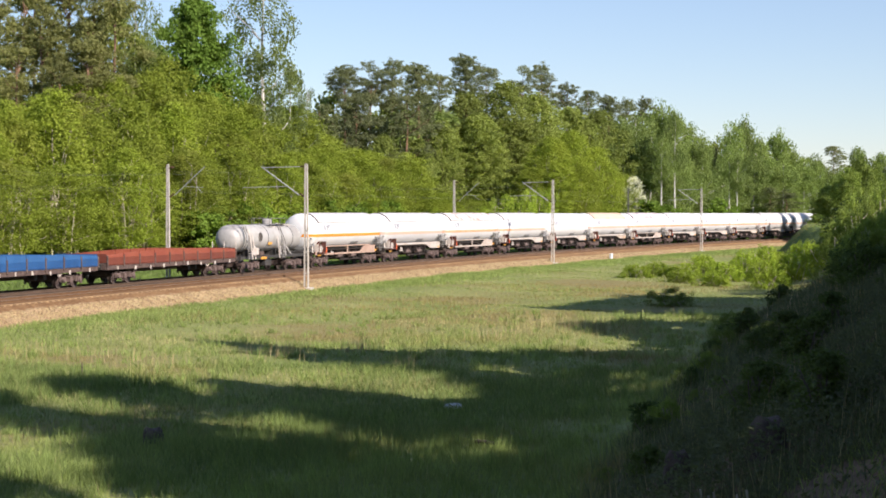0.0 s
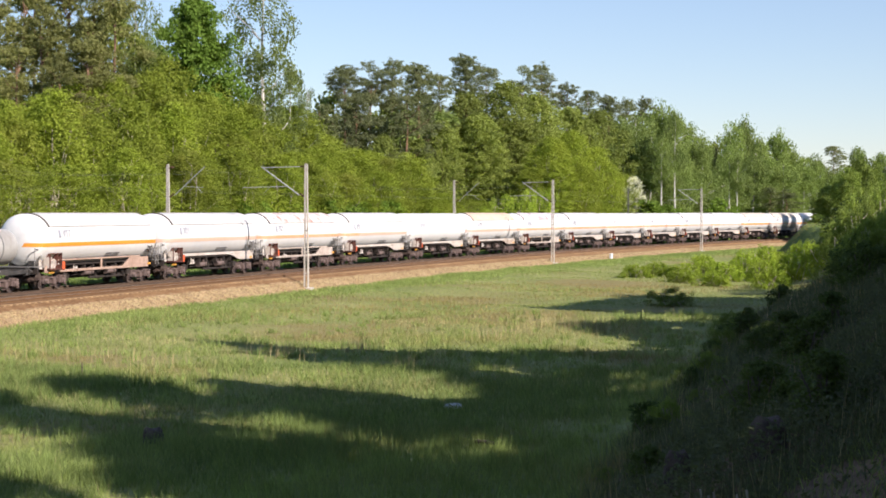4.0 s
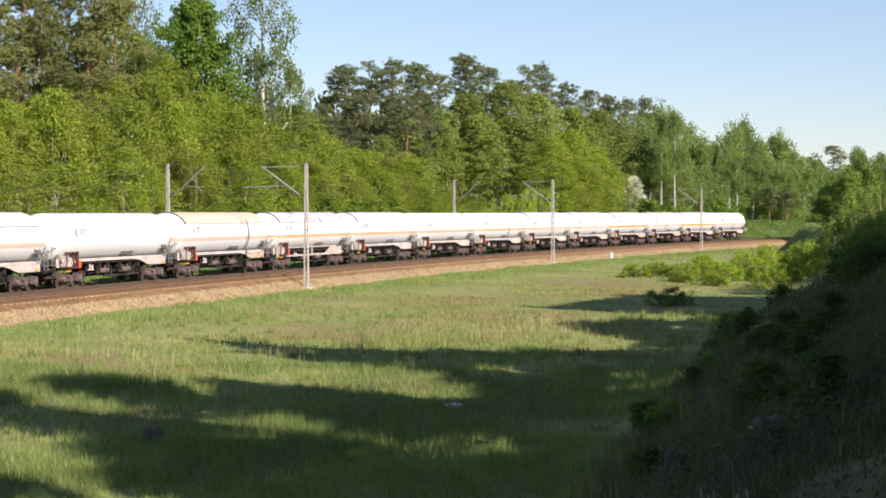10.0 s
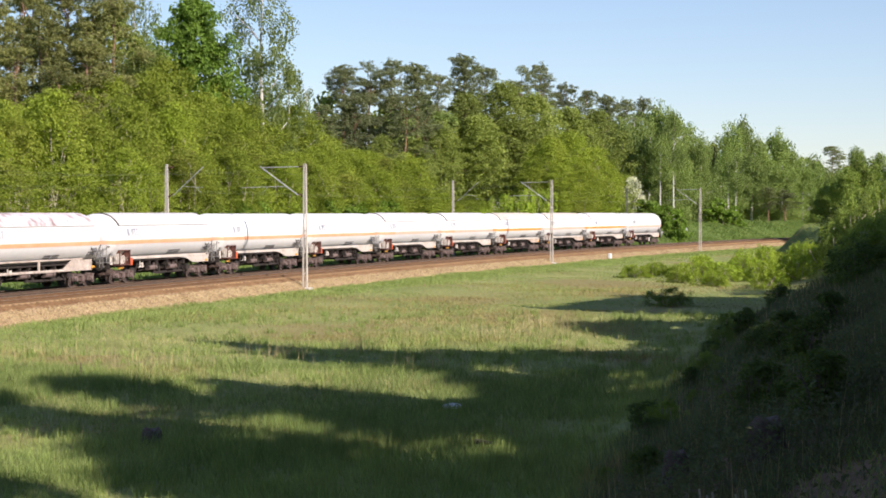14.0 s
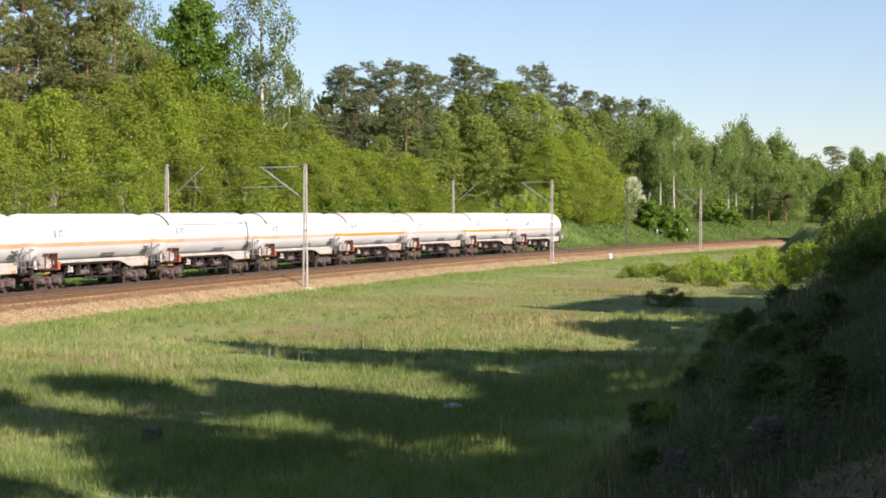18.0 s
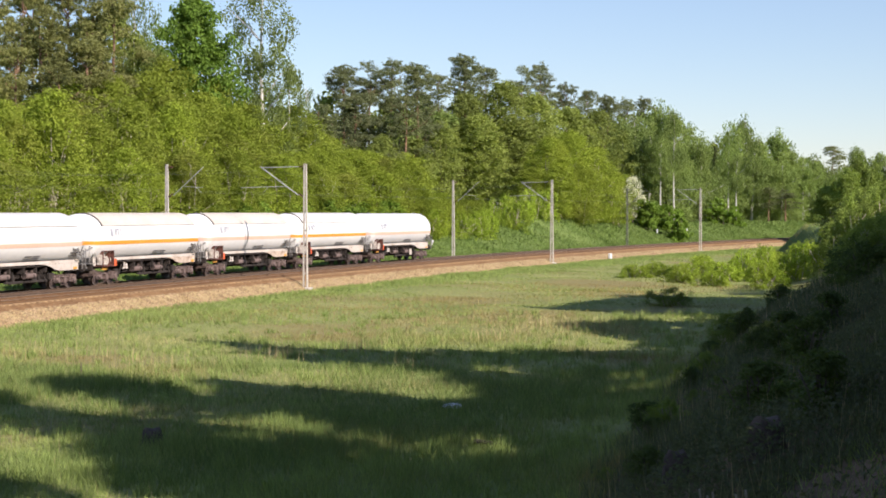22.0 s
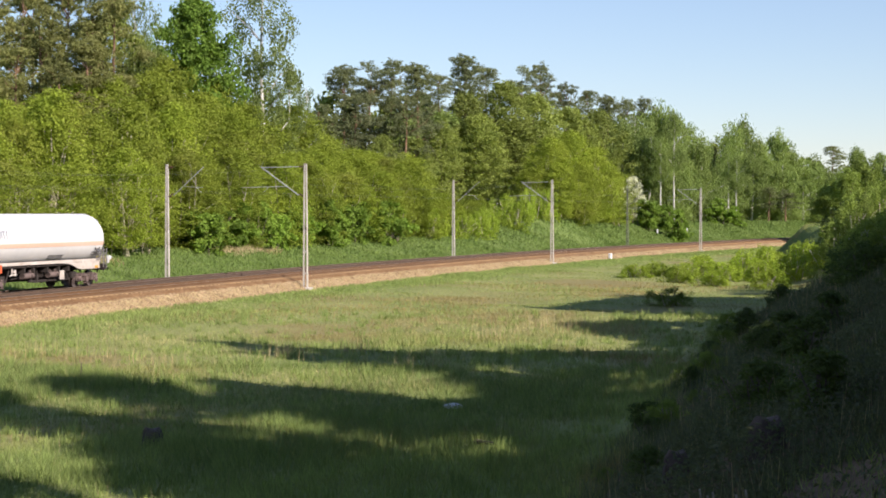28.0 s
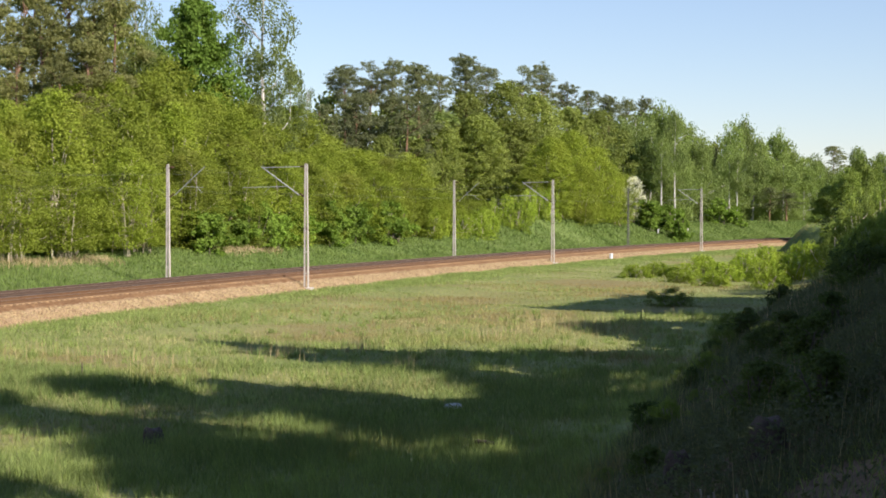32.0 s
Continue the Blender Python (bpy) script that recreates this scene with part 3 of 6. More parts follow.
def bolster_mesh():
    bm = bmesh.new()
    box(bm, (0, 0, 0.66), (0.62, 1.8, 0.26), bevel=0.04)
    for x in (-1.36, 1.36):
        box(bm, (x, 0, 0.62), (0.12, 1.9, 0.16))
    rod(bm, (0, 0, 0.7), (0, 0, 0.95), 0.24, n=12)
    for x in (-0.42, 0.42):
        rod(bm, (x, -0.85, 0.36), (x, 0.85, 0.36), 0.05, n=6)
    return bm_mesh("bogie", bm, BOGIE)


WHEELSETS = {-0.9: [], 0.9: []}


def bogie(parent, x):
    b = part("bogie", cached("bolster", bolster_mesh), None, parent, "dark brown two-axle bogie", Matrix.Translation((x, 0, 0)))
    for y, turn in ((1.0, 0), (-1.0, 180)):
        part("side_frame", cached("side", side_frame_mesh), None, b, "", pose(0, y, 0, 0, 0, turn))
    for dx in (-0.9, 0.9):
        WHEELSETS[dx].append(part("wheelset", cached("wheelset", wheelset_mesh), None, b, "", Matrix.Translation((dx, 0, 0.46))))


def buffer_mesh():
    bm = bmesh.new()
    rod(bm, (-0.5, 0, 0), (-0.18, 0, 0), 0.11, n=12)
    rod(bm, (-0.18, 0, 0), (-0.05, 0, 0), 0.075, n=12)
    rod(bm, (-0.05, 0, 0), (0.0, 0, 0), 0.22, n=16)
    box(bm, (-0.49, 0, 0), (0.04, 0.34, 0.34))
    return bm_mesh("buffer", bm, BLACK_PAINT, 35)


def coupler_mesh():
    bm = bmesh.new()
    for k in range(4):
        rod(bm, (-0.45 + k * 0.14, -0.04, -0.04 * k), (-0.3 + k * 0.14, 0.04, -0.04 * k - 0.03), 0.035, n=6)
    rod(bm, (-0.5, 0.35, -0.15), (-0.02, 0.38, -0.5), 0.025, n=6)
    return bm_mesh("coupling", bm, BLACK_PAINT)


def running_gear(root, lob, pivot):
    for x in (-pivot, pivot):
        bogie(root, x)
    for end, turn in ((1, 0), (-1, 180)):
        for y in (-0.875, 0.875):
            part("buffer", cached("buffer", buffer_mesh), None, root, "black steel buffer", pose(end * lob / 2, y, 1.06, 0, 0, turn))
        part("coupling", cached("coupler", coupler_mesh), None, root, "", pose(end * (lob / 2 - 0.05), 0, 1.0, 0, 0, turn))


def ladder_mesh(h, w=0.42):
    bm = bmesh.new()
    for x in (-w / 2, w / 2):
        rod(bm, (x, 0, 0), (x, 0, h), 0.028, n=6)
    for z in np.arange(0.25, h, 0.3):
        rod(bm, (-w / 2, 0, z), (w / 2, 0, z), 0.02, n=6)
    return bm


def lettering_mesh(logo):
    """Plain shapes where a company mark stands."""
    bm = bmesh.new()
    for x, w, h in ((-0.7, 0.07, 0.44), (-0.58, 0.2, 0.44)) if logo else ((-0.16, 0.07, 0.44), (0.0, 0.07, 0.36), (0.22, 0.26, 0.08), (0.22, 0.07, 0.44), (0.5, 0.07, 0.44), (0.6, 0.16, 0.08)):
        box(bm, (x, 0, (0.5 - h) / 2), (w, 0.012, h))
    return bm_mesh("company_mark" if logo else "lettering", bm, LOGO)


def plate_mesh(w, h, rows_):
    bm = bmesh.new()
    for k in range(rows_):
        for j in range(2):
            box(bm, ((j - 0.5) * w * 0.52, 0, (k - (rows_ - 1) / 2) * h / rows_), (w * 0.46, 0.012, h / rows_ * 0.55))
    return bm_mesh("inscription", bm, INK)


LOB, R, CZ = 15.66, 1.44, 2.76


def gas_wagon(shield, band, brown, split=None):
    """A gas tank wagon in its own space: x ahead, y to the near side, z from the rails."""
    root = new("gas_tank_wagon")
    prof = tank_profile(7.42, R, 0.72)
    prof = prof[:9] + [(x, R) for x in np.linspace(-6.0, 6.0, 9)] + prof[9:]

    def tank():
        bm = bmesh.new()
        turned(bm, prof, CZ, 0, 2 * math.pi, 40, True)
        return bm_mesh("tank", bm, WHITE_PAINT, 60)
    part("tank", cached("gas_tank", tank), None, root, "white painted pressure tank")
    if band:
        for side in (-1, 1):
            if split:
                front = [p for p in prof if p[0] > 4.0] if side else []
                part("band", cached((split.name, "front", side), lambda: band_mesh([(4.2, R)] + front, CZ, -0.38, -0.16, split, side)), None, root, "orange band")
                rear = [p for p in prof if p[0] < 4.2] + [(4.2, R)]
                part("band", cached((band.name, "rear", side), lambda: band_mesh(rear, CZ, -0.38, -0.16, band, side)), None, root, "faded orange band")
            else:
                part("band", cached((band.name, side), lambda: band_mesh(prof, CZ, -0.38, -0.16, band, side)), None, root, "orange band")
    if shield:
        part("sun_shield", cached(shield.name, lambda: shield_mesh(-6.5, 6.15, R + 0.055, CZ, 31, shield)), None, root, "thin curved sun shield")
        # Black strip added for the shade in the gap at the shield's front.
        part("shield_hoop", cached("hoop", lambda: bm_mesh("shield_hoop", hoop_mesh(6.17, R, R + 0.065, CZ, 29, 151, 0.1), BLACK_EDGE)), None, root, "dark strip for the shaded gap under the shield's end")
        for side in (-1, 1):
            def edge():
                bm = bmesh.new()
                a = math.radians(30.5)
                box(bm, (-0.2, side * (R + 0.04) * math.cos(a), CZ + (R + 0.04) * math.sin(a)), (12.6, 0.07, 0.03))
                return bm_mesh("shield_rail", bm, SHIELD_WHITE)
            part("shield_rail", cached(("edge", side), edge), None, root)
    mat = (FRAME_BROWN if shield is SHIELD_WHITE else FRAME_WORN) if brown else FRAME_WHITE
    plate_mat = FRAME_TAN if shield in (SHIELD_TAN, SHIELD_CREAM) else FRAME_WHITE
    for side in (1, -1):
        def skirt():
            bm = bmesh.new()
            y = side * 1.12
            if brown:
                for a, b, z0, z1 in ((-6.3, 6.4, 0.94, 1.08), (-5.2, 6.2, 1.57, 1.66), (-0.3, -0.12, 1.08, 1.57)):
                    box(bm, ((a + b) / 2, y, (z0 + z1) / 2), (b - a, 0.08, z1 - z0), bevel=0.012)
                prism(bm, [(-6.3, 1.085), (-2.9, 1.085), (-3.9, 1.565), (-6.3, 1.565)], y - 0.037, y + 0.037)
                prism(bm, [(4.9, 1.085), (6.4, 1.085), (6.1, 1.5), (5.3, 1.5)], y - 0.037, y + 0.037)
            else:
                prism(bm, [(-6.9, 1.42), (6.3, 1.44), (6.3, 1.6), (-6.9, 1.6)], y - 0.04, y + 0.04)
            return bm_mesh("side_sill", bm, mat)
        if not brown:
            def plate():
                bm = bmesh.new()
                prism(bm, [(-6.8, 1.02), (-4.6, 1.02), (-4.1, 1.1), (-3.6, 1.27), (-3.1, 1.37), (-2.4, 1.415), (-6.8, 1.415)], side * 1.12 - 0.035, side * 1.12 + 0.035)
                return bm_mesh("bolster_plate", bm, plate_mat)
            part("bolster_plate", cached(("plate", plate_mat.name, side), plate), None, root, "rust-stained plate over the bogie")
        part("side_sill", cached(("skirt", mat.name, side), skirt), None, root, "rust-stained brown sill" if brown else "dirty white sill")

    def beam():
        bm = bmesh.new()
        box(bm, (0, 0, 1.08), (14.6, 0.5, 0.3), bevel=0.02)
        for x in (-7.3, 7.3):
            box(bm, (x, 0, 1.08), (0.14, 2.5, 0.36), bevel=0.02)
        for x in (-5.1, 5.1):
            box(bm, (x, 0, 1.28), (0.9, 2.1, 0.3), bevel=0.03)
        # Dark plate added for the black shade below the sill.
        box(bm, (-0.3, 0.0, 1.34), (12.6, 2.12, 0.07))
        box(bm, (0.0, 0.0, 1.12), (7.4, 0.9, 0.3))
        box(bm, (-0.6, 0.1, 0.84), (2.4, 0.7, 0.2))
        box(bm, (-2.6, -0.3, 0.8), (0.9, 0.7, 0.42), bevel=0.05)
        for x in (-3.3, -2.2, -0.9, 0.6, 1.6):
            box(bm, (x, 0.2, 1.12), (0.12, 1.7, 0.3))
        rod(bm, (-2.1, 0.55, 0.86), (-0.9, 0.55, 0.86), 0.2, n=12)
        rod(bm, (1.1, -0.5, 0.85), (2.2, -0.5, 0.85), 0.2, n=12)
        rod(bm, (-4.2, 0.62, 0.5), (0.4, 0.62, 0.82), 0.035, n=6)
        rod(bm, (4.2, 0.5, 0.5), (0.6, 0.5, 0.78), 0.035, n=6)
        rod(bm, (-3.6, 0.9, 0.36), (-2.9, 0.9, 1.1), 0.04, n=6)
        rod(bm, (3.4, 0.85, 0.4), (2.9, 0.85, 1.2), 0.04, n=6)
        for x in (-3.9, 3.9):
            box(bm, (x, 0.95, 0.72), (0.5, 0.2, 0.36), bevel=0.03)
        for x, r in ((-3.2, 0.26), (-2.5, 0.26), (-0.2, 0.22), (0.5, 0.22)):
            rod(bm, (x, -0.9, 0.72), (x, 0.75, 0.72), r, n=12)
        for x0, x1, y, z in ((-3.7, 0.9, 0.85, 0.52), (-3.7, 0.9, -0.6, 0.5), (-3.0, -0.6, 0.3, 0.44)):
            box(bm, ((x0 + x1) / 2, y, z), (x1 - x0, 0.08, 0.12))
        for x in (-3.4, -1.8, -1.2, 0.1, 0.8):
            box(bm, (x, 0.88, 0.78), (0.07, 0.09, 0.62))
        return bm_mesh("underframe", bm, UNDERFRAME)
    part("underframe", cached("gas_beam", beam), None, root, "underframe with brake gear, shade put into its black colour")

    def platform():
        bm = bmesh.new()
        box(bm, (7.1, 0, 1.3), (0.9, 2.4, 0.05))
        for y in (-1.15, 1.15):
            rod(bm, (7.5, y, 1.3), (7.5, y, 2.3), 0.025, n=6)
            rod(bm, (6.8, y, 1.3), (6.8, y, 2.2), 0.025, n=6)
            rod(bm, (7.5, y, 2.3), (6.8, y, 2.2), 0.025, n=6)
        return bm_mesh("end_platform", bm, DULL_STEEL)
    part("end_platform", cached("platform", platform), None, root, "end platform with thin handrails")

    for y in (-1.1, 1.1):
        def rear_rail():
            bm = bmesh.new()
            for a, b in (((-7.55, y, 1.1), (-7.55, y, 2.1)), ((-7.0, y, 1.3), (-7.0, y, 2.0)), ((-7.55, y, 2.1), (-7.0, y, 2.0))):
                rod(bm, a, b, 0.025, n=6)
            return bm_mesh("handrail", bm, DULL_STEEL)
        part("handrail", cached(("rear_rail", y), rear_rail), None, root)

    def cabinet(mat_, c, size, name):
        def make():
            bm = bmesh.new()
            box(bm, c, size, bevel=0.03)
            return bm_mesh(name, bm, mat_)
        return cached((name, c), make)
    def open_cabinet():
        bm = bmesh.new()
        for c, size in (((5.5, 0.62, 1.56), (1.3, 0.04, 0.86)), ((5.5, 0.98, 2.0), (1.36, 0.8, 0.04)), ((5.5, 0.98, 1.12), (1.36, 0.8, 0.05)), ((6.15, 0.98, 1.56), (0.04, 0.76, 0.84)), ((4.85, 0.98, 1.56), (0.04, 0.76, 0.84)), ((5.3, 1.0, 1.56), (0.03, 0.7, 0.82))):
            box(bm, c, size)
        return bm_mesh("brake_cabinet", bm, CABINET)
    part("brake_cabinet", cached("open_cabinet", open_cabinet), None, root, "dark red-brown valve cabinet with an open front")

    def saddle():
        bm = bmesh.new()
        prism(bm, [(6.25, 1.15), (6.95, 1.15), (6.3, 1.95)], -0.03, 0.03)
        return bm_mesh("end_saddle", bm, FRAME_WHITE)
    for y in (-0.88, 0.88):
        part("end_saddle", cached("end_saddle", saddle), None, root, "dirty white triangular bracket under the tank's end", pose(0, y, 0))

    def reservoir():
        bm = bmesh.new()
        rod(bm, (-0.55, 0, 0), (0.55, 0, 0), 0.16, n=12)
        for d in (-0.3, 0.3):
            box(bm, (d, 0, 0.16), (0.06, 0.1, 0.3))
        return bm_mesh("air_reservoir", bm, DUSTY, 40)
    for x, y in ((1.2, 0.95), (-1.5, 1.0)):
        part("air_reservoir", cached("reservoir", reservoir), None, root, "dusty air reservoir hung below the sill", pose(x, y, 0.82))

    def side_ladder():
        bm = bmesh.new()
        for d in (0.0, 0.5):
            rod(bm, (-6.9 + d, 1.36, 1.6), (-6.35 + d, 1.38, 2.25), 0.03, n=6)
        for k in range(5):
            u = (k + 0.5) / 5
            rod(bm, (-6.9 + 0.55 * u, 1.37, 1.6 + 0.65 * u), (-6.4 + 0.55 * u, 1.37, 1.6 + 0.65 * u), 0.03, n=6)
        return bm_mesh("side_step", bm, DULL_STEEL)
    part("side_step", cached("side_ladder", side_ladder), None, root, "slanting grey steps at the tank's rear")
    def fittings():
        bm = bmesh.new()
        for x, z0, z1 in ((5.05, 1.16, 1.7), (5.45, 1.16, 1.5), (5.62, 1.4, 1.85), (5.95, 1.16, 1.65)):
            rod(bm, (x, 1.12, z0), (x, 1.12, z1), 0.035, n=8)
        for x, z in ((5.45, 1.52), (5.95, 1.36), (5.05, 1.4)):
            rod(bm, (x - 0.14, 1.16, z), (x + 0.14, 1.16, z + 0.03), 0.04, n=8)
        box(bm, (5.75, 1.2, 1.3), (0.34, 0.1, 0.16), bevel=0.02)
        box(bm, (6.19, 1.12, 1.5), (0.03, 0.36, 0.62), bevel=0.01)
        rod(bm, (6.23, 0.72, 1.2), (6.23, 0.72, 1.8), 0.04, n=8)
        return bm_mesh("filling_valve", bm, FRAME_WHITE, 40)
    part("filling_valve", cached("fittings", fittings), None, root, "pale filling valves and pipes")

    def valve():
        bm = bmesh.new()
        rod(bm, (2.5, 0.98, 0.86), (2.5, 0.98, 1.2), 0.05, n=8)
        rod(bm, (2.85, 0.98, 0.95), (2.85, 0.98, 1.28), 0.04, n=8)
        rod(bm, (2.4, 0.98, 0.96), (3.05, 0.98, 0.9), 0.045, n=8)
        box(bm, (2.66, 1.0, 1.1), (0.16, 0.1, 0.14), bevel=0.02)
        return bm_mesh("drain_valve", bm, FRAME_WHITE, 40)
    part("drain_valve", cached("drain", valve), None, root, "small pale drain valve under the tank")

    def hose(e):
        bm = bmesh.new()
        for k in range(6):
            a, b = math.pi * k / 6, math.pi * (k + 1) / 6
            rod(bm, (e * 0.066 * k, 0, -0.4 * math.sin(a)), (e * 0.066 * (k + 1), 0, -0.4 * math.sin(b)), 0.03, n=6)
        return bm_mesh("brake_hose", bm, BLACK_PAINT, 40)

    def end_box():
        bm = bmesh.new()
        box(bm, (0, 0, 0), (0.3, 0.55, 0.32), bevel=0.04)
        rod(bm, (0, 0.25, 0.1), (-0.3, 0.45, 0.9), 0.03, n=6)
        return bm_mesh("valve_box", bm, BLACK_PAINT, 40)
    for x, y in ((7.35, 0.5), (-7.35, -0.5), (-7.35, 0.62)):
        part("brake_hose", cached(("hose", x > 0), lambda: hose(1 if x > 0 else -1)), None, root, "black rubber brake hose", pose(x, y, 1.15))
    for x, y in ((-7.15, 0.7), (6.95, 0.75)):
        part("valve_box", cached("end_box", end_box), None, root, "dark box with a lever at the wagon's end", pose(x, y, 1.48))
    part("brake_wheel", cached("brakewheel", lambda: wheel_disc()), None, root, "pale hand brake wheel", pose(5.75, 1.33, 1.45))
    part("warning_board", cabinet(RED_PAINT, (4.5, 1.2, 1.3), (0.5, 0.06, 0.46), "warning_board"), None, root, "bright red board")
    part("pipe_box", cabinet(YELLOW_PAINT, (5.7, 1.14, 0.96), (0.6, 0.12, 0.16), "pipe_box"), None, root, "yellow bracket")
    part("data_plate", cabinet(FRAME_WHITE, (6.0, 1.32, 1.32), (0.3, 0.03, 0.24), "data_plate"), None, root, "white data plate")
    part("rear_bracket", cabinet(YELLOW_PAINT, (-6.4, 1.17, 1.12), (0.42, 0.06, 0.15), "rear_bracket"), None, root, "yellow corner bracket")
    for logo in (True, False):
        part("company_mark" if logo else "lettering", cached(("lettering", logo), lambda: lettering_mesh(logo)), None, root, "grey company mark as plain shapes", Matrix.Translation((4.6, math.sqrt(R * R - 0.3**2) + 0.02, CZ + 0.3)) @ pose(0, 0, 0, math.degrees(math.asin(0.3 / R))) @ pose(0, 0, 0, 0, 0, 180))
    for x, z in ((-1.6, -0.95), (-6.2, -0.85)):
        part("inscription", cached(("plate", x), lambda: plate_mesh(1.7 if x > -3 else 1.0, 0.34, 2)), None, root, "grey inscription bars", Matrix.Translation((x, math.sqrt(R * R - z * z) + 0.015, CZ + z)) @ pose(0, 0, 0, math.degrees(math.asin(z / R))))
    part("ladder", cached("ladder_gas", lambda: bm_mesh("ladder", ladder_mesh(1.15), DULL_STEEL)), None, root, "", pose(-7.2, 1.3, 1.05))
    running_gear(root, LOB, 5.3)
    return root


def wheel_disc():
    bm = bmesh.new()
    n = 16
    for k in range(n):
        a, b = 2 * math.pi * k / n, 2 * math.pi * (k + 1) / n
        rod(bm, (0.24 * math.cos(a), 0, 0.24 * math.sin(a)), (0.24 * math.cos(b), 0, 0.24 * math.sin(b)), 0.03, n=5, ends=False)
    for k in range(4):
        a = math.pi * k / 4
        rod(bm, (-0.24 * math.cos(a), 0, -0.24 * math.sin(a)), (0.24 * math.cos(a), 0, 0.24 * math.sin(a)), 0.02, n=5)
    box(bm, (0, -0.03, 0), (0.2, 0.03, 0.2))
    return bm_mesh("brake_wheel", bm, FRAME_WHITE)


def acid_wagon():
    root = new("acid_tank_wagon")
    cz, r = 2.42, 0.98
    prof = tank_profile(5.9, r, 0.62)
    bm = bmesh.new()
    turned(bm, prof, cz, 0, 2 * math.pi, 36, True)
    part("tank", bm, GREY_TANK, root, "weathered grey tank", smooth=60)
    for x in (-3.9, -1.9, 0.6, 4.4):
        part("strap", hoop_mesh(x, r - 0.01, r + 0.025, cz, -70, 250, 0.07), INK, root, "dark strap round the tank")
    bm = bmesh.new()
    rod(bm, (-1.3, 0, cz + r - 0.1), (-1.3, 0, cz + r + 0.32), 0.36, n=20)
    rod(bm, (-1.3, 0, cz + r + 0.32), (-1.3, 0, cz + r + 0.42), 0.36, 0.15, n=20)
    part("filling_dome", bm, GREY_TANK, root, "pale filling dome", smooth=35)
    bm = bmesh.new()
    for y in (-0.55, 0.55):
        box(bm, (-1.7, y, cz + r + 0.03), (3.2, 0.4, 0.04))
        for x in (-3.2, -2.1, -0.6, -0.2):
            rod(bm, (x, y * 1.3, cz + r * 0.75), (x, y * 1.3, cz + r + 0.45), 0.022, n=6)
        rod(bm, (-3.2, y * 1.3, cz + r + 0.45), (-0.2, y * 1.3, cz + r + 0.45), 0.022, n=6)
    part("walkway", bm, DULL_STEEL, root, "grey walkway with a low rail")
    for x, d in ((-1.7, 0.85), (4.3, 0.0)):
        bm = bmesh.new()
        for dx in (-0.2, 0.2):
            rod(bm, (x + dx, 1.22, 0.95), (x + dx - d * 0.35, 1.12, 2.1), 0.03, n=6)
            rod(bm, (x + dx - d * 0.35, 1.12, 2.1), (x + dx, 0.75, cz + r - 0.1), 0.03, n=6)
        for k in range(6):
            u = k / 6
            rod(bm, (x - 0.2 - d * 0.35 * u, 1.22 - 0.1 * u, 1.0 + 1.1 * u), (x + 0.2 - d * 0.35 * u, 1.22 - 0.1 * u, 1.0 + 1.1 * u), 0.02, n=5)
        part("ladder", bm, DULL_STEEL, root)
    bm = bmesh.new()
    for a, b in (((3.95, 1.25, 0.95), (3.95, 1.02, 2.55)), ((3.95, 1.02, 2.55), (3.7, 0.75, 3.1)), ((3.7, 0.75, 3.1), (3.4, 0.95, 2.6)), ((3.4, 0.95, 2.6), (3.4, 1.22, 0.95)), ((-0.9, 1.2, 0.95), (-0.9, 1.08, 2.2)), ((-0.9, 1.08, 2.2), (-1.3, 0.5, 3.35)), ((-2.2, 0.3, 3.45), (-4.4, 0.5, 3.3))):
        rod(bm, a, b, 0.05, n=8)
    part("filling_pipe", bm, FRAME_WHITE, root, "pale pipes bent over the tank's side", smooth=40)
    bm = bmesh.new()
    rod(bm, (2.0, math.sqrt(r * r - 0.01) - 0.01, cz + 0.1), (2.0, math.sqrt(r * r - 0.01) + 0.02, cz + 0.1), 0.34, n=8)
    part("hazard_panel", bm, BLACK_EDGE, root, "dark grey diamond panel")
    bm = bmesh.new()
    box(bm, (0.2, r - 0.06, cz - 0.35), (0.7, 0.02, 0.26))
    part("yellow_label", bm, YELLOW_PAINT, root, "small yellow label")
    bm = bmesh.new()
    box(bm, (0, 0, 1.06), (11.6, 0.6, 0.26), bevel=0.02)
    for x in (-5.9, 5.9):
        box(bm, (x, 0, 1.06), (0.16, 2.5, 0.36), bevel=0.02)
    for y in (-1.15, 1.15):
        box(bm, (0, y, 1.08), (11.7, 0.1, 0.2))
    for x in (-3.6, -1.2, 1.2, 3.6):
        box(bm, (x, 0, 1.36), (0.2, 1.5, 0.5))
    part("underframe", bm, BLACK_PAINT, root, "black underframe")
    for x, y in ((-3.3, 1), (-2.4, 1), (2.2, 1)):
        bm = bmesh.new()
        rod(bm, (x, y * 1.1, 1.15), (x + 0.5, y * 0.8, 1.85), 0.05, n=6)
        rod(bm, (x + 1.0, y * 1.1, 1.15), (x + 0.5, y * 0.8, 1.85), 0.05, n=6)
        part("saddle_strut", bm, GREY_TANK, root)
    for c, size, mat, name in (((2.3, 1.15, 1.32), (0.7, 0.2, 0.3), BOGIE, "valve_box"), ((3.3, 1.18, 1.5), (1.0, 0.06, 0.5), FRAME_WHITE, "data_board"), ((1.0, 0.7, 0.66), (1.1, 0.9, 0.46), BLACK_PAINT, "air_tank"), ((2.0, 1.2, 1.0), (0.9, 0.1, 0.2), YELLOW_PAINT, "bracket")):
        bm = bmesh.new()
        box(bm, c, size, bevel=0.03)
        part(name, bm, mat, root)
    for y in (-0.9, 0, 0.9):
        bm = bmesh.new()
        rod(bm, (6.05, y, 1.2), (6.05, y, 2.25), 0.03, n=6)
        part("end_post", bm, FRAME_WHITE, root)
    running_gear(root, 13.0, 3.9)
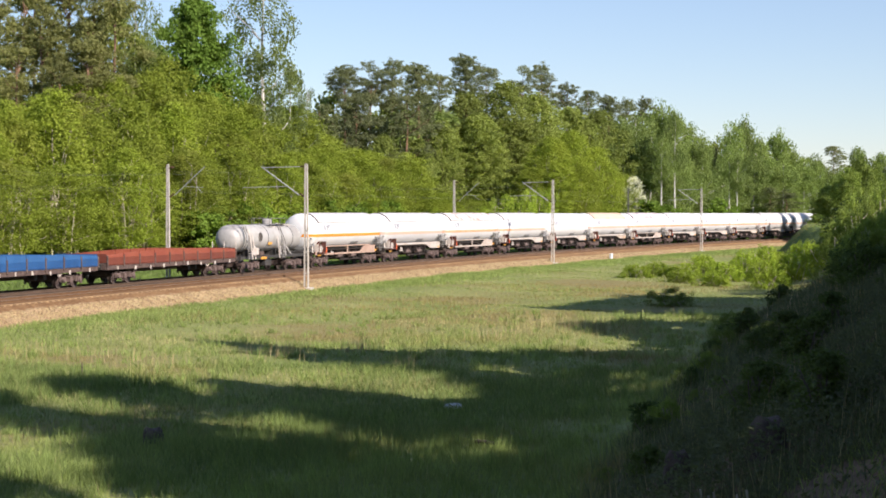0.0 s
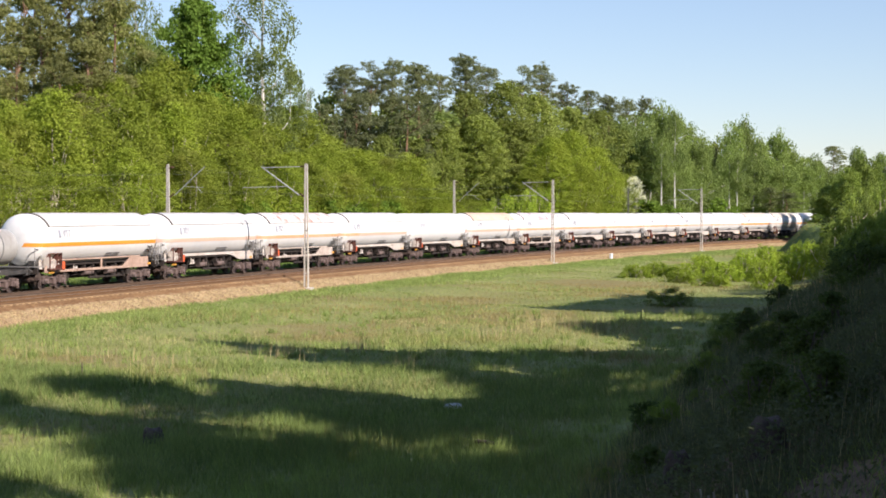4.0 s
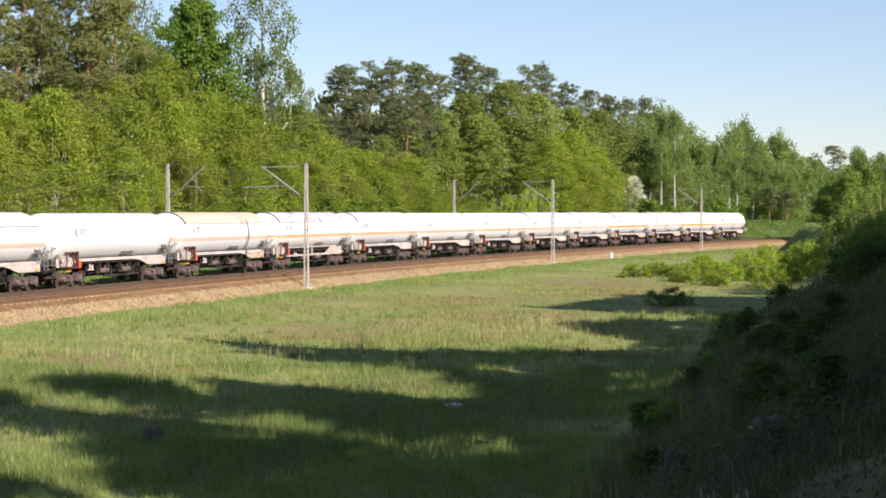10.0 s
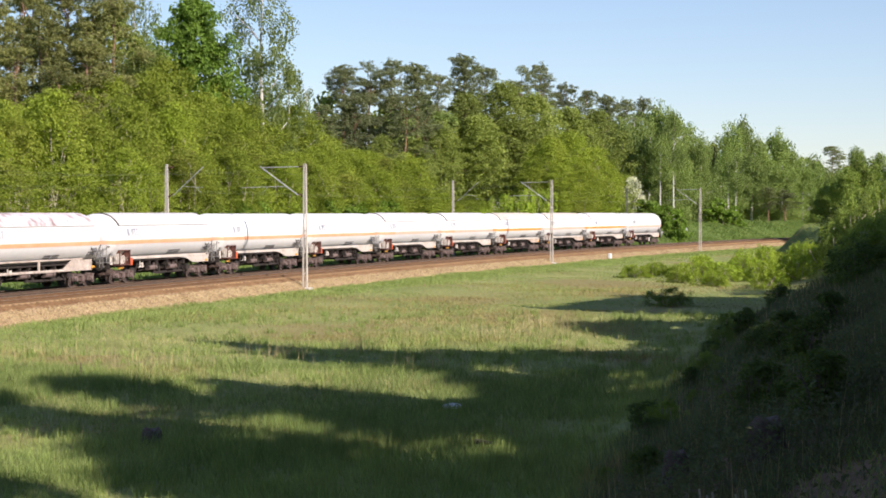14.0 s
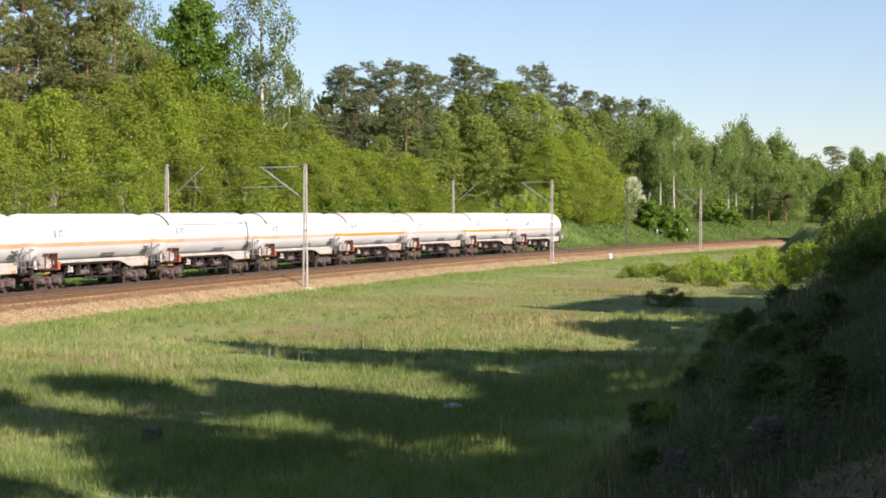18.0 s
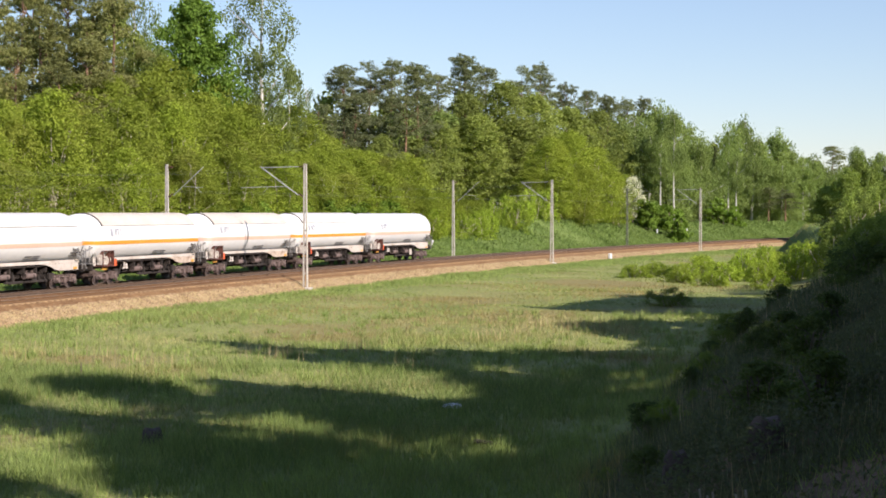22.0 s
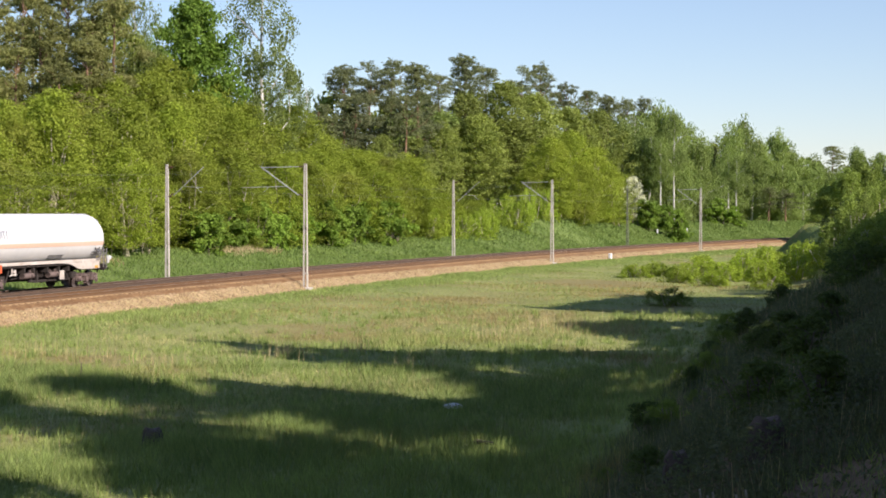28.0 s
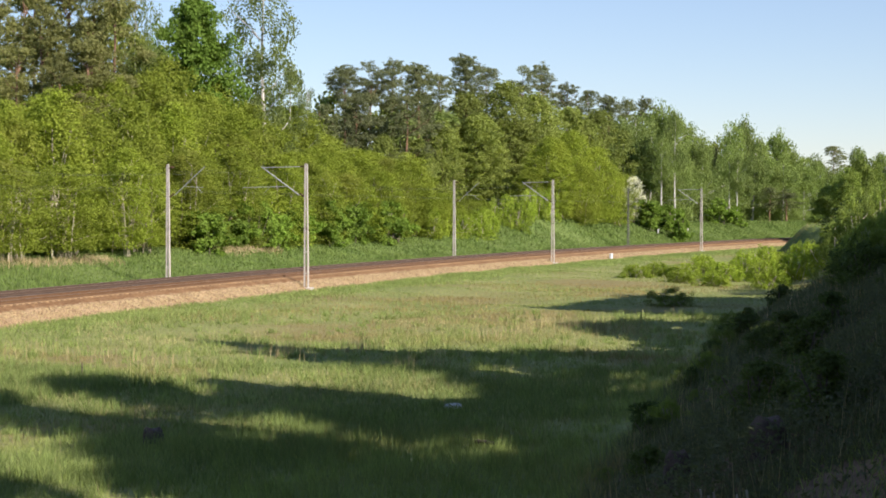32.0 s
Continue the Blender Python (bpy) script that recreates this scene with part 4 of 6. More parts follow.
    return root


def flat_wagon(paint, lit_paint, name):
    """A long low-sided wagon with drop sides between stakes."""
    root = new(name)
    half = 9.25
    bm = bmesh.new()
    box(bm, (0, 0, 1.22), (2 * half, 2.62, 0.06))
    part("floor", bm, FLOOR_WOOD, root, "worn plank floor")
    bm = bmesh.new()
    for y in (-0.45, 0.45):
        prism(bm, [(-half, 0.9), (-5.2, 0.9), (-4.2, 0.62), (4.2, 0.62), (5.2, 0.9), (half, 0.9), (half, 1.19), (-half, 1.19)], y - 0.06, y + 0.06)
    for x in (-half, half):
        box(bm, (x, 0, 1.06), (0.14, 2.6, 0.34))
    for x in np.linspace(-7.5, 7.5, 9):
        box(bm, (x, 0, 1.08), (0.12, 2.4, 0.2))
    part("underframe", bm, BOGIE, root, "dark underframe")
    n = 9
    w = 2 * half / n
    for side in (-1, 1):
        bm = bmesh.new()
        box(bm, (0, side * 1.33, 1.01), (2 * half, 0.1, 0.26), bevel=0.01)
        part("sole_bar", bm, BOGIE, root, "dark dusty sole bar")
        for k in range(n):
            x = -half + w * (k + 0.5)
            bm = bmesh.new()
            box(bm, (x, side * 1.38, 1.38), (w - 0.08, 0.05, 0.46), bevel=0.012)
            box(bm, (x, side * 1.41, 1.24), (w - 0.2, 0.03, 0.06), bevel=0.008)
            panel = part("side_board", bm, paint, root)
            # Painted lighter to stand in for the far side's sunlit inner boards.
            bm = bmesh.new()
            prism(bm, [(x - w / 2 + 0.04, 1.612), (x + w / 2 - 0.04, 1.612), (x + w / 2 - 0.04, 1.87), (x - w / 2 + 0.04, 1.87)], side * 1.36, side * 1.4)
            for v in bm.verts:
                v.co.y -= side * (v.co.z - 1.612) * 0.14
                v.co.z += (0.1 - 0.2 * (v.co.x / half) ** 2) * (v.co.z > 1.7)
            part("upper_board", bm, lit_paint, panel, "upper plank with sunlight put into its brighter paint")
        for k in range(n + 1):
            bm = bmesh.new()
            box(bm, (-half + w * k, side * 1.4, 1.4), (0.09, 0.1, 0.66 + 0.1 * (1 - ((k - n / 2) / (n / 2)) ** 2)), bevel=0.012)
            part("stake", bm, BOGIE, root, "dark steel stake")
        for k in range(n):
            bm = bmesh.new()
            box(bm, (-half + w * (k + 0.5) + 0.5 * math.sin(7 * k), side * 1.4, 0.96 + 0.05 * math.sin(5 * k)), (0.16 + 0.07 * math.sin(3 * k), 0.03, 0.22))
            part("label_plate", bm, FRAME_WHITE, root, "small pale plate")
    for end in (-1, 1):
        bm = bmesh.new()
        box(bm, (end * half, 0, 1.56), (0.06, 2.7, 0.56), bevel=0.012)
        for y in (-0.8, 0, 0.8):
            box(bm, (end * (half + 0.04), y, 1.5), (0.06, 0.1, 0.7))
        part("end_board", bm, paint, root)
    part("brake_wheel", cached("brakewheel", wheel_disc), None, root, "pale hand brake wheel", pose(-4.8, 1.3, 0.95))
    for x in (-3.9, -2.9):
        bm = bmesh.new()
        rod(bm, (x, 0.2, 0.72), (x, 0.9, 0.72), 0.19, n=14)
        part("air_reservoir", bm, BLACK_PAINT, root)
    running_gear(root, 19.7, 6.5)
    return root


TRAIN = []


def coupled(wagon, centre, label, category, group=""):
    tagged(wagon, label, category, group)
    TRAIN.append((wagon, centre))


GAS = [  # shield, band, brown frame, band at the front end, label; from the last wagon forward
    (None, PALE, False, None, "white gas tank wagon at the tail, without a shield"),
    (SHIELD_WHITE, ORANGE, False, None, "white gas tank wagon with a bright orange band"),
    (SHIELD_CREAM, PALE, False, None, "white gas tank wagon with a dirty grey shield"),
    (SHIELD_CREAM, ORANGE, False, None, "white gas tank wagon with a cream shield and orange band"),
    (SHIELD_WHITE, PALE, False, FADED, "white gas tank wagon with a band faded towards the rear"),
    (SHIELD_WHITE, PALE, False, FADED, "white gas tank wagon with a mostly bleached band"),
    (None, FADED, False, None, "white gas tank wagon with a plain unshielded tank"),
    (None, FADED, False, None, "white gas tank wagon with a plain unshielded tank"),
    (SHIELD_WHITE, FADED, False, None, "white gas tank wagon with a faded orange band"),
    (SHIELD_LILAC, FADED, True, None, "white gas tank wagon with a peeling red-patched shield"),
    (SHIELD_TAN, PALE, False, None, "white gas tank wagon with a tan rusted shield"),
    (None, None, False, None, "plain white gas tank wagon with no band"),
    (SHIELD_WHITE, PALE, False, FADED, "white gas tank wagon with a pale band"),
    (SHIELD_RED, FADED, True, None, "white gas tank wagon with rusty red patches on its shield"),
    (SHIELD_WHITE, PALE, False, None, "white gas tank wagon with a clean white shield"),
    (SHIELD_WHITE, ORANGE, True, None, "leading white gas tank wagon with a bright orange band"),
]
for k, (shield, band, brown, split, label) in enumerate(GAS):
    coupled(gas_wagon(shield, band, brown, split), -10.6 - LOB * k, label, "tank wagon", "gas tank wagons of the train")
for y in (-1.22, 1.22):
    bm = bmesh.new()
    rod(bm, (-7.95, y, 1.62), (-7.82, y, 1.62), 0.13, n=14)
    box(bm, (-7.78, y, 1.5), (0.08, 0.1, 0.4))
    part("tail_lamp", bm, WHITE_PAINT, TRAIN[0][0], "pale tail lamp on the last wagon", smooth=40)
bm = bmesh.new()
box(bm, (-2.2, 1.2, 0.78), (0.5, 0.04, 0.5), bevel=0.01)
part("sign_plate", bm, FRAME_WHITE, TRAIN[0][0], "white square sign plate")
coupled(acid_wagon(), -259.9, "small weathered grey tank wagon with a filling dome", "tank wagon")
coupled(flat_wagon(RED_WAGON, SUNLIT_RED, "low_sided_wagon"), -276.3, "red-brown low-sided wagon with drop sides", "flat wagon")
coupled(flat_wagon(BLUE_PAINT, SUNLIT_BLUE, "low_sided_wagon"), -296.0, "bright blue low-sided wagon with drop sides", "flat wagon")


def train_s(t):
    """Where the tail of the train stands on the line."""
    u = 29.0 - t
    return 9.99 * u + 0.003 * u * u


def motions():
    for wagon, centre in TRAIN:
        walk(wagon, [(t, on_line(train_s(t) + centre)) for t in range(0, 33)])
    # All wheels roll alike, so each of the two axle places shares one set of turns.
    for dx, sets in WHEELSETS.items():
        rows_ = []
        for k in range(481):
            t = k / 15.0
            rows_.append((t, Matrix.Translation((dx, 0, 0.46)) @ Matrix.Rotation((train_s(0) - train_s(t)) / 0.46, 4, "Y")))
        walk(sets[0], rows_)
        keys = sets[0].animation_data
        for ob in sets[1:]:
            ob.rotation_mode = "QUATERNION"
            ob.animation_data_create()
            ob.animation_data.action = keys.action
            ob.animation_data.action_slot = keys.action_slot


# ---- trees and bushes ----
def leaf_quads(rng, centres, radii, count, size, flat=0.8, shell=0.45, up=0.35, droop=0.0, thin=0.6):
    """Leaf sprays scattered in clumps: kite-shaped quads."""
    w = (radii**2) / (radii**2).sum()
    k = rng.choice(len(radii), count, p=w)
    d = rng.normal(size=(count, 3))
    d /= np.linalg.norm(d, axis=1)[:, None]
    rad = radii[k] * (shell + (1 - shell) * rng.random(count) ** 0.5)
    off = d * rad[:, None]
    off[:, 2] *= flat
    if droop:
        off[:, 2] -= droop * rng.random(count) ** 1.5 * radii[k]
    p = centres[k] + off
    nrm = d * 0.95 + rng.normal(size=(count, 3)) * 0.42 + np.array([0, 0, up])
    nrm /= np.linalg.norm(nrm, axis=1)[:, None]
    t = np.cross(nrm, rng.normal(size=(count, 3)))
    t /= np.linalg.norm(t, axis=1)[:, None] + 1e-9
    if droop:
        t = t * 0.5 + np.array([0, 0, -1.0]) * 0.8
        t /= np.linalg.norm(t, axis=1)[:, None]
    b = np.cross(nrm, t)
    sz = size * (0.55 + 0.9 * rng.random(count))[:, None]
    bend = nrm * sz * 0.18
    v = np.stack([p - t * sz * 0.5, p + b * sz * thin * 0.5 + bend, p + t * sz * 0.55, p - b * sz * thin * 0.5 + bend], 1)
    return v.reshape(-1, 3), np.arange(count * 4).reshape(-1, 4)


def limb(bm, pts, r0, r1, n=6):
    """A tapered, bent limb through points."""
    pts = [Vector(p) for p in pts]
    rings = []
    for i, p in enumerate(pts):
        d = (pts[min(i + 1, len(pts) - 1)] - pts[max(i - 1, 0)]).normalized()
        side = d.orthogonal().normalized()
        other = d.cross(side)
        r = r0 + (r1 - r0) * i / (len(pts) - 1)
        rings.append([bm.verts.new(p + (side * math.cos(a) + other * math.sin(a)) * r) for a in (2 * math.pi * k / n for k in range(n))])
    for a, b in zip(rings, rings[1:]):
        for i in range(n):
            j = (i + 1) % n
            bm.faces.new((a[i], a[j], b[j], b[i]))
    bm.faces.new(rings[-1])


def wander(rng, a, b, steps, amount):
    a, b = np.array(a, float), np.array(b, float)
    out = []
    for k in range(steps + 1):
        u = k / steps
        out.append(tuple(a + (b - a) * u + (rng.normal(size=3) * amount * math.sin(math.pi * u) if 0 < k < steps else 0)))
    return out


def tree(name, seed, height, width, base, bark, leaves, count, size, clumps, clump_r, shape="round", stems=1, flat=0.8, droop=0.0, up=0.35, thin=0.6, trunk_r=0.16, shell=0.3, lobes=0, lobe_r=1.5, lobe_flat=0.8):
    """A trunk with limbs and a crown of clumps of leaves. base: where the crown begins, as a share of the height."""
    rng = np.random.default_rng(seed)
    root = new(name)
    cs, rs = [], []
    z0 = height * base
    hubs = []
    while len(hubs if lobes and len(hubs) < lobes else cs) < (lobes if lobes and len(hubs) < lobes else clumps):
        if lobes and len(hubs) == lobes:
            c, q = hubs[len(cs) % lobes]
            d = rng.normal(size=3)
            d *= (0.55 + 0.45 * rng.random()) / np.linalg.norm(d) * q
            cs.append((c[0] + d[0], c[1] + d[1], c[2] + d[2] * lobe_flat))
            rs.append(clump_r * (0.6 + 0.8 * rng.random()))
            continue
        u = rng.random()
        if shape == "round":
            env = math.sqrt(max(0.0, 1 - (2 * u - 1) ** 2)) * 0.9 + 0.1
        elif shape == "egg":
            env = (math.sin(math.pi * min(1, u * 0.78 + 0.18)) ** 0.6)
        elif shape == "dome":
            env = 0.95 if u < 0.55 else math.sqrt(max(0.0, 1 - ((u - 0.55) / 0.46) ** 1.7)) * 0.9 + 0.05
        elif shape == "billow":
            env = 0.8 + 0.2 * u / 0.35 if u < 0.35 else math.sqrt(max(0.0, 1 - ((u - 0.35) / 0.66) ** 2)) * 0.97 + 0.03
        else:
            raise ValueError(shape)
        a, q = rng.random() * 2 * math.pi, rng.random() ** 0.45
        wob = 1 + 0.22 * math.sin(3 * a + seed) + 0.15 * math.sin(5 * a + 2 * seed + 4 * u)
        r = (lobe_r if lobes else clump_r) * (0.6 + 0.8 * rng.random())
        x = max(0.0, width / 2 * env * wob - r * 0.6) * q
        place = (x * math.cos(a), x * math.sin(a), z0 + (height - z0) * u - r * (0.8 * lobe_flat if lobes else 0.4 * flat))
        if lobes:
            hubs.append((place, r))
            continue
        cs.append(place)
        rs.append(r)
    cs, rs = np.array(cs), np.array(rs)
    bm = bmesh.new()
    for k in range(stems):
        lean = (0, 0) if stems == 1 else (rng.normal() * width * 0.14, rng.normal() * width * 0.14)
        foot = (0, 0, -0.3) if stems == 1 else (rng.normal() * 0.35, rng.normal() * 0.35, -0.3)
        top = (lean[0] + rng.normal() * 0.2, lean[1] + rng.normal() * 0.2, height * (0.93 if stems == 1 else 0.75))
        line = wander(rng, foot, top, 7, height * 0.005)
        limb(bm, line, trunk_r * (1 if stems == 1 else 0.6), 0.03, 7)
        for i in rng.choice(len(cs), min(len(cs), 12 if stems == 1 else 3), False):
            c = cs[i]
            u = min(0.95, max(0.15, (c[2] - np.hypot(c[0] - lean[0], c[1] - lean[1]) * 0.55) / height))
            f = min(5, int(u * 7))
            a = np.array(line[f]) + (np.array(line[f + 1]) - np.array(line[f])) * (u * 7 - f)
            limb(bm, wander(rng, a, c, 3, 0.15), trunk_r * 0.3, 0.015, 5)
    part("trunk", bm, bark, root, smooth=50)
    v, f = leaf_quads(rng, cs, rs, count, size, flat, shell, up, droop, thin)
    part("crown", raw_mesh("crown", v, f, [leaves]), None, root)
    return root


def variants(make, n):
    return [lambda k=k: make(k) for k in range(n)]


STOCK = {}


def plant(kind, x, y, h, w, turn, label, category, group=""):
    """Sets a tree of a kind on the ground, scaled to height h and width w."""
    makers, h0, w0 = KINDS[kind]
    k = int(turn * 7) % len(makers)
    z = gz(x, y) - 0.1
    m = Matrix.Translation((x, y, z)) @ Matrix.Rotation(turn, 4, "Z") @ Matrix.Diagonal((w / w0, w / w0, h / h0, 1))
    if (kind, k) not in STOCK:
        ob = makers[k]()
        ob.matrix_basis = m
        STOCK[kind, k] = tagged(ob, label, category, group)
    else:
        src = STOCK[kind, k]
        keep = src.matrix_basis.copy()
        src.matrix_basis = Matrix()
        ob = copy_thing(src, m)
        src.matrix_basis = keep
        tagged(ob, label, category, group)
    return ob


KINDS = {
    "sallow": (variants(lambda k: tree("sallow_bush", 211 + k, 4.0, 3.6, 0.02, PALE_BARK, LEAF_SALLOW, 6500, 0.13, 110, 0.26, "dome", 6, 2.2, trunk_r=0.05, shell=0.0), 3), 4.0, 3.6),
    "bare_thicket": (variants(lambda k: tree("young_tree", 181 + k, 10, 6.0, 0.13, PALE_BARK, LEAF_BRIGHT, 14000, 0.17, 400, 0.6, "billow", 10, 0.7, thin=0.55, up=0.6, trunk_r=0.08, shell=0.0), 3), 10, 6.0),
    "hazel": (variants(lambda k: tree("hazel_bush", 191 + k, 4.2, 4.0, 0.02, BARK, LEAF_HAZEL, 5200, 0.24, 170, 0.34, "dome", 5, 0.8, thin=0.75, trunk_r=0.05, shell=0.0, lobes=26, lobe_r=0.75, lobe_flat=0.7), 4), 4.2, 4.0),
    "tall_birch": (variants(lambda k: tree("birch_tree", 201 + k, 18, 6.0, 0.5, BIRCH_BARK, LEAF_ASPEN, 5500, 0.24, 90, 0.7, "egg", 1, 1.1, 1.0, trunk_r=0.17), 2), 18, 6.0),
    "far_alder": (variants(lambda k: tree("alder_tree", 161 + k, 15, 8.0, 0.1, BARK, LEAF_OLIVE, 1700, 0.66, 90, 1.0, "egg", 1, 0.85, trunk_r=0.2), 3), 15, 8.0),
    "far_aspen": (variants(lambda k: tree("aspen_tree", 171 + k, 15, 8.0, 0.1, BIRCH_BARK, LEAF_ASPEN, 1700, 0.66, 90, 1.0, "egg", 1, 0.9, trunk_r=0.17), 3), 15, 8.0),
    "thicket": (variants(lambda k: tree("young_tree", 11 + k, 10, 6.0, 0.03, PALE_BARK, LEAF_BRIGHT, 17000, 0.17, 480, 0.6, "billow", 4, 0.7, thin=0.55, up=0.6, trunk_r=0.1, shell=0.0), 5), 10, 6.0),
    "pine": (variants(lambda k: tree("pine_tree", 31 + k, 20, 6.5, 0.42, PINE_BARK, NEEDLES, 12500, 0.25, 720, 0.33, "egg", 1, 0.6, up=0.5, thin=0.35, shell=0.0, lobes=46, lobe_r=1.2, lobe_flat=0.5, trunk_r=0.22), 5), 20, 6.5),
    "dark_pine": (variants(lambda k: tree("pine_tree", 38 + k, 20, 6.5, 0.42, PINE_BARK, DARK_NEEDLES, 12500, 0.25, 720, 0.33, "egg", 1, 0.6, up=0.5, thin=0.35, shell=0.0, lobes=46, lobe_r=1.2, lobe_flat=0.5, trunk_r=0.22), 4), 20, 6.5),
    "birch": (variants(lambda k: tree("birch_tree", 51 + k, 18, 6.0, 0.25, BIRCH_BARK, LEAF_BIRCH, 13000, 0.16, 170, 0.4, "egg", 1, 1.5, 2.6, trunk_r=0.15, shell=0.0, lobes=44, lobe_r=0.9, lobe_flat=1.2), 3), 18, 6.0),
    "maple": (variants(lambda k: tree("maple_tree", 73 + k, 16, 7.0, 0.4, BARK, LEAF_MAPLE, 26000, 0.25, 460, 0.6, "egg", 1, 0.75, trunk_r=0.25, shell=0.2), 1), 16, 7.0),
    "olive": (variants(lambda k: tree("alder_tree", 81 + k, 15, 7.0, 0.15, BARK, LEAF_OLIVE, 12500, 0.25, 420, 0.62, "egg", 2, 0.8, shell=0.0, up=0.5, trunk_r=0.17), 3), 15, 7.0),
    "green": (variants(lambda k: tree("aspen_tree", 91 + k, 15, 6.5, 0.1, BIRCH_BARK, LEAF_ASPEN, 10500, 0.29, 560, 0.52, "egg", 1, 1.9, 0.6, shell=0.0, lobes=60, lobe_r=1.0, lobe_flat=1.7, trunk_r=0.17), 3), 15, 6.5),
    "bush": (variants(lambda k: tree("bush", 101 + k, 3.0, 3.2, 0.02, BARK, LEAF_MID, 2200, 0.2, 64, 0.45, "round", 5, 0.8, trunk_r=0.05), 3), 3.0, 3.2),
    "willow": (variants(lambda k: tree("willow_bush", 111 + k, 2.2, 3.0, 0.02, PALE_BARK, LEAF_WILLOW, 3200, 0.145, 64, 0.24, "dome", 6, 1.9, trunk_r=0.04), 3), 2.2, 3.0),
    "blossom": (variants(lambda k: tree("blossoming_tree", 121 + k, 6, 4.5, 0.2, BARK, BLOSSOM, 2600, 0.18, 130, 0.4, "round", 2, 0.8, trunk_r=0.1, shell=0.0), 1), 6, 4.5),
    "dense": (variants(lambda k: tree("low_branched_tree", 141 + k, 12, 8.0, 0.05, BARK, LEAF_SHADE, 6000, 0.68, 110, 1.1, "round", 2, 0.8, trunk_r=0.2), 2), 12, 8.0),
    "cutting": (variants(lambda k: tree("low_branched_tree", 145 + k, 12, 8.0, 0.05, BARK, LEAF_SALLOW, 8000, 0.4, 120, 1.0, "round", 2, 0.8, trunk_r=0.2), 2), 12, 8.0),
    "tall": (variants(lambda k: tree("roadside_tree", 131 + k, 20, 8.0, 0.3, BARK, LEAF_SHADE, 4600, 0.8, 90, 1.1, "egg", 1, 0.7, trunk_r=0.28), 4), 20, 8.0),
}

rnd = random.Random(5)


def hedge(n, s_range, step, hs, hh, kind, label, category, group, width):
    """A row of trees along the line at distance n, with heights given along it."""
    s = s_range[0]
    while s < s_range[1]:
        m = n + rnd.uniform(-1.6, 1.6)
        x, y = rail_xy(s, m)
        h = float(np.interp(s, hs, hh)) * rnd.uniform(0.86, 1.12)
        plant(kind, float(x), float(y), h, width * rnd.uniform(0.85, 1.2), rnd.uniform(0, 6.28), label, category, group)
        s += step * rnd.uniform(0.8, 1.2)


THICKET = ("young tree in fresh yellow-green spring leaf", "young tree", "young trees of the thicket")
hedge(-13.6, (8, 42), 4.2, (0, 60), (7.5, 8), "bare_thicket", *THICKET, 6.4)
hedge(-12.6, (46, 92), 3.4, (40, 100), (3.8, 4.4), "hazel", "dense fresh green hazel bush below the young trees", "hazel bush", "hazel bushes at the wood's edge", 4.2)
hedge(-14.6, (42, 124), 4.2, (0, 60, 90, 105, 124), (7.5, 8, 7.0, 5.0, 3.6), "thicket", *THICKET, 6.6)
hedge(-19.5, (14, 112), 4.6, (0, 45, 65, 80, 95, 112), (11, 11.5, 12, 10.5, 10, 7.5), "thicket", *THICKET, 8.2)
hedge(-26.0, (26, 124), 5.0, (20, 45, 60, 75, 90, 105, 122), (12, 12.5, 15.6, 16.6, 14, 11.8, 8.5), "thicket", *THICKET, 9.0)
hedge(-12.4, (100, 142), 2.6, (100, 150), (3.0, 3.8), "willow", "low bright green shrub at the foot of the wood", "shrub", "shrubs by the railway", 3.6)

# Tall trees behind: x, y, height, crown width.
def stand(kind, rows_, label, category, group):
    for x, y, h, w in rows_:
        plant(kind, x, y, h, w, rnd.uniform(0, 6.28), label, category, group)


def by_bearing(rows_):
    """Rows of (sideways share of the distance, distance, top above the rails, width)."""
    out = []
    for q, d, top, w in rows_:
        x = q * d
        out.append((x, d, top - gz(x, d), w))
    return out


stand("pine", by_bearing([(-0.262, 160, 25.5, 8), (-0.245, 168, 27, 8), (-0.232, 158, 24, 8), (-0.218, 166, 27, 8), (-0.203, 160, 24, 7.5), (-0.25, 150, 19, 8), (-0.222, 148, 17.5, 7), (-0.238, 175, 29, 8), (-0.27, 172, 28, 8), (-0.192, 160, 29, 8), (-0.207, 154, 20, 7.5)]), "tall dark pine above the thicket", "pine tree", "pines behind the railway")
stand("olive", by_bearing([(-0.19, 166, 25, 8), (-0.176, 170, 22, 6)]), "brownish green alder in thin spring leaf", "alder tree", "alders behind the thicket")
stand("maple", by_bearing([(-0.1445, 180, 26.6, 9.8)]), "dense dark green maple standing over the thicket", "maple tree", "")
stand("birch", by_bearing([(-0.107, 186, 31, 13.5), (-0.179, 166, 29, 7), (-0.088, 192, 20.5, 6), (-0.125, 190, 20, 6), (-0.078, 198, 20, 5.5)]), "slender white-stemmed birch with drooping branches", "birch tree", "birches behind the thicket")
stand("dark_pine", by_bearing([(-0.07, 215, 18.1, 7.5), (-0.057, 226, 24, 8), (-0.043, 228, 24.6, 8.5), (-0.03, 230, 25.1, 8), (-0.015, 233, 24.8, 8.5), (-0.05, 218, 19.6, 8), (-0.022, 222, 19.6, 8), (-0.003, 246, 24.6, 8), (0.0125, 250, 27.6, 9), (0.025, 256, 26.6, 8), (0.046, 270, 27.6, 8), (0.058, 276, 28.6, 8), (0.071, 285, 26.1, 7.5), (0.084, 295, 26, 7.5), (0.096, 300, 25.1, 7.5), (0.106, 306, 25, 7), (0.117, 312, 25.6, 7.5)]), "dark green pine on the skyline", "pine tree", "pines behind the railway")
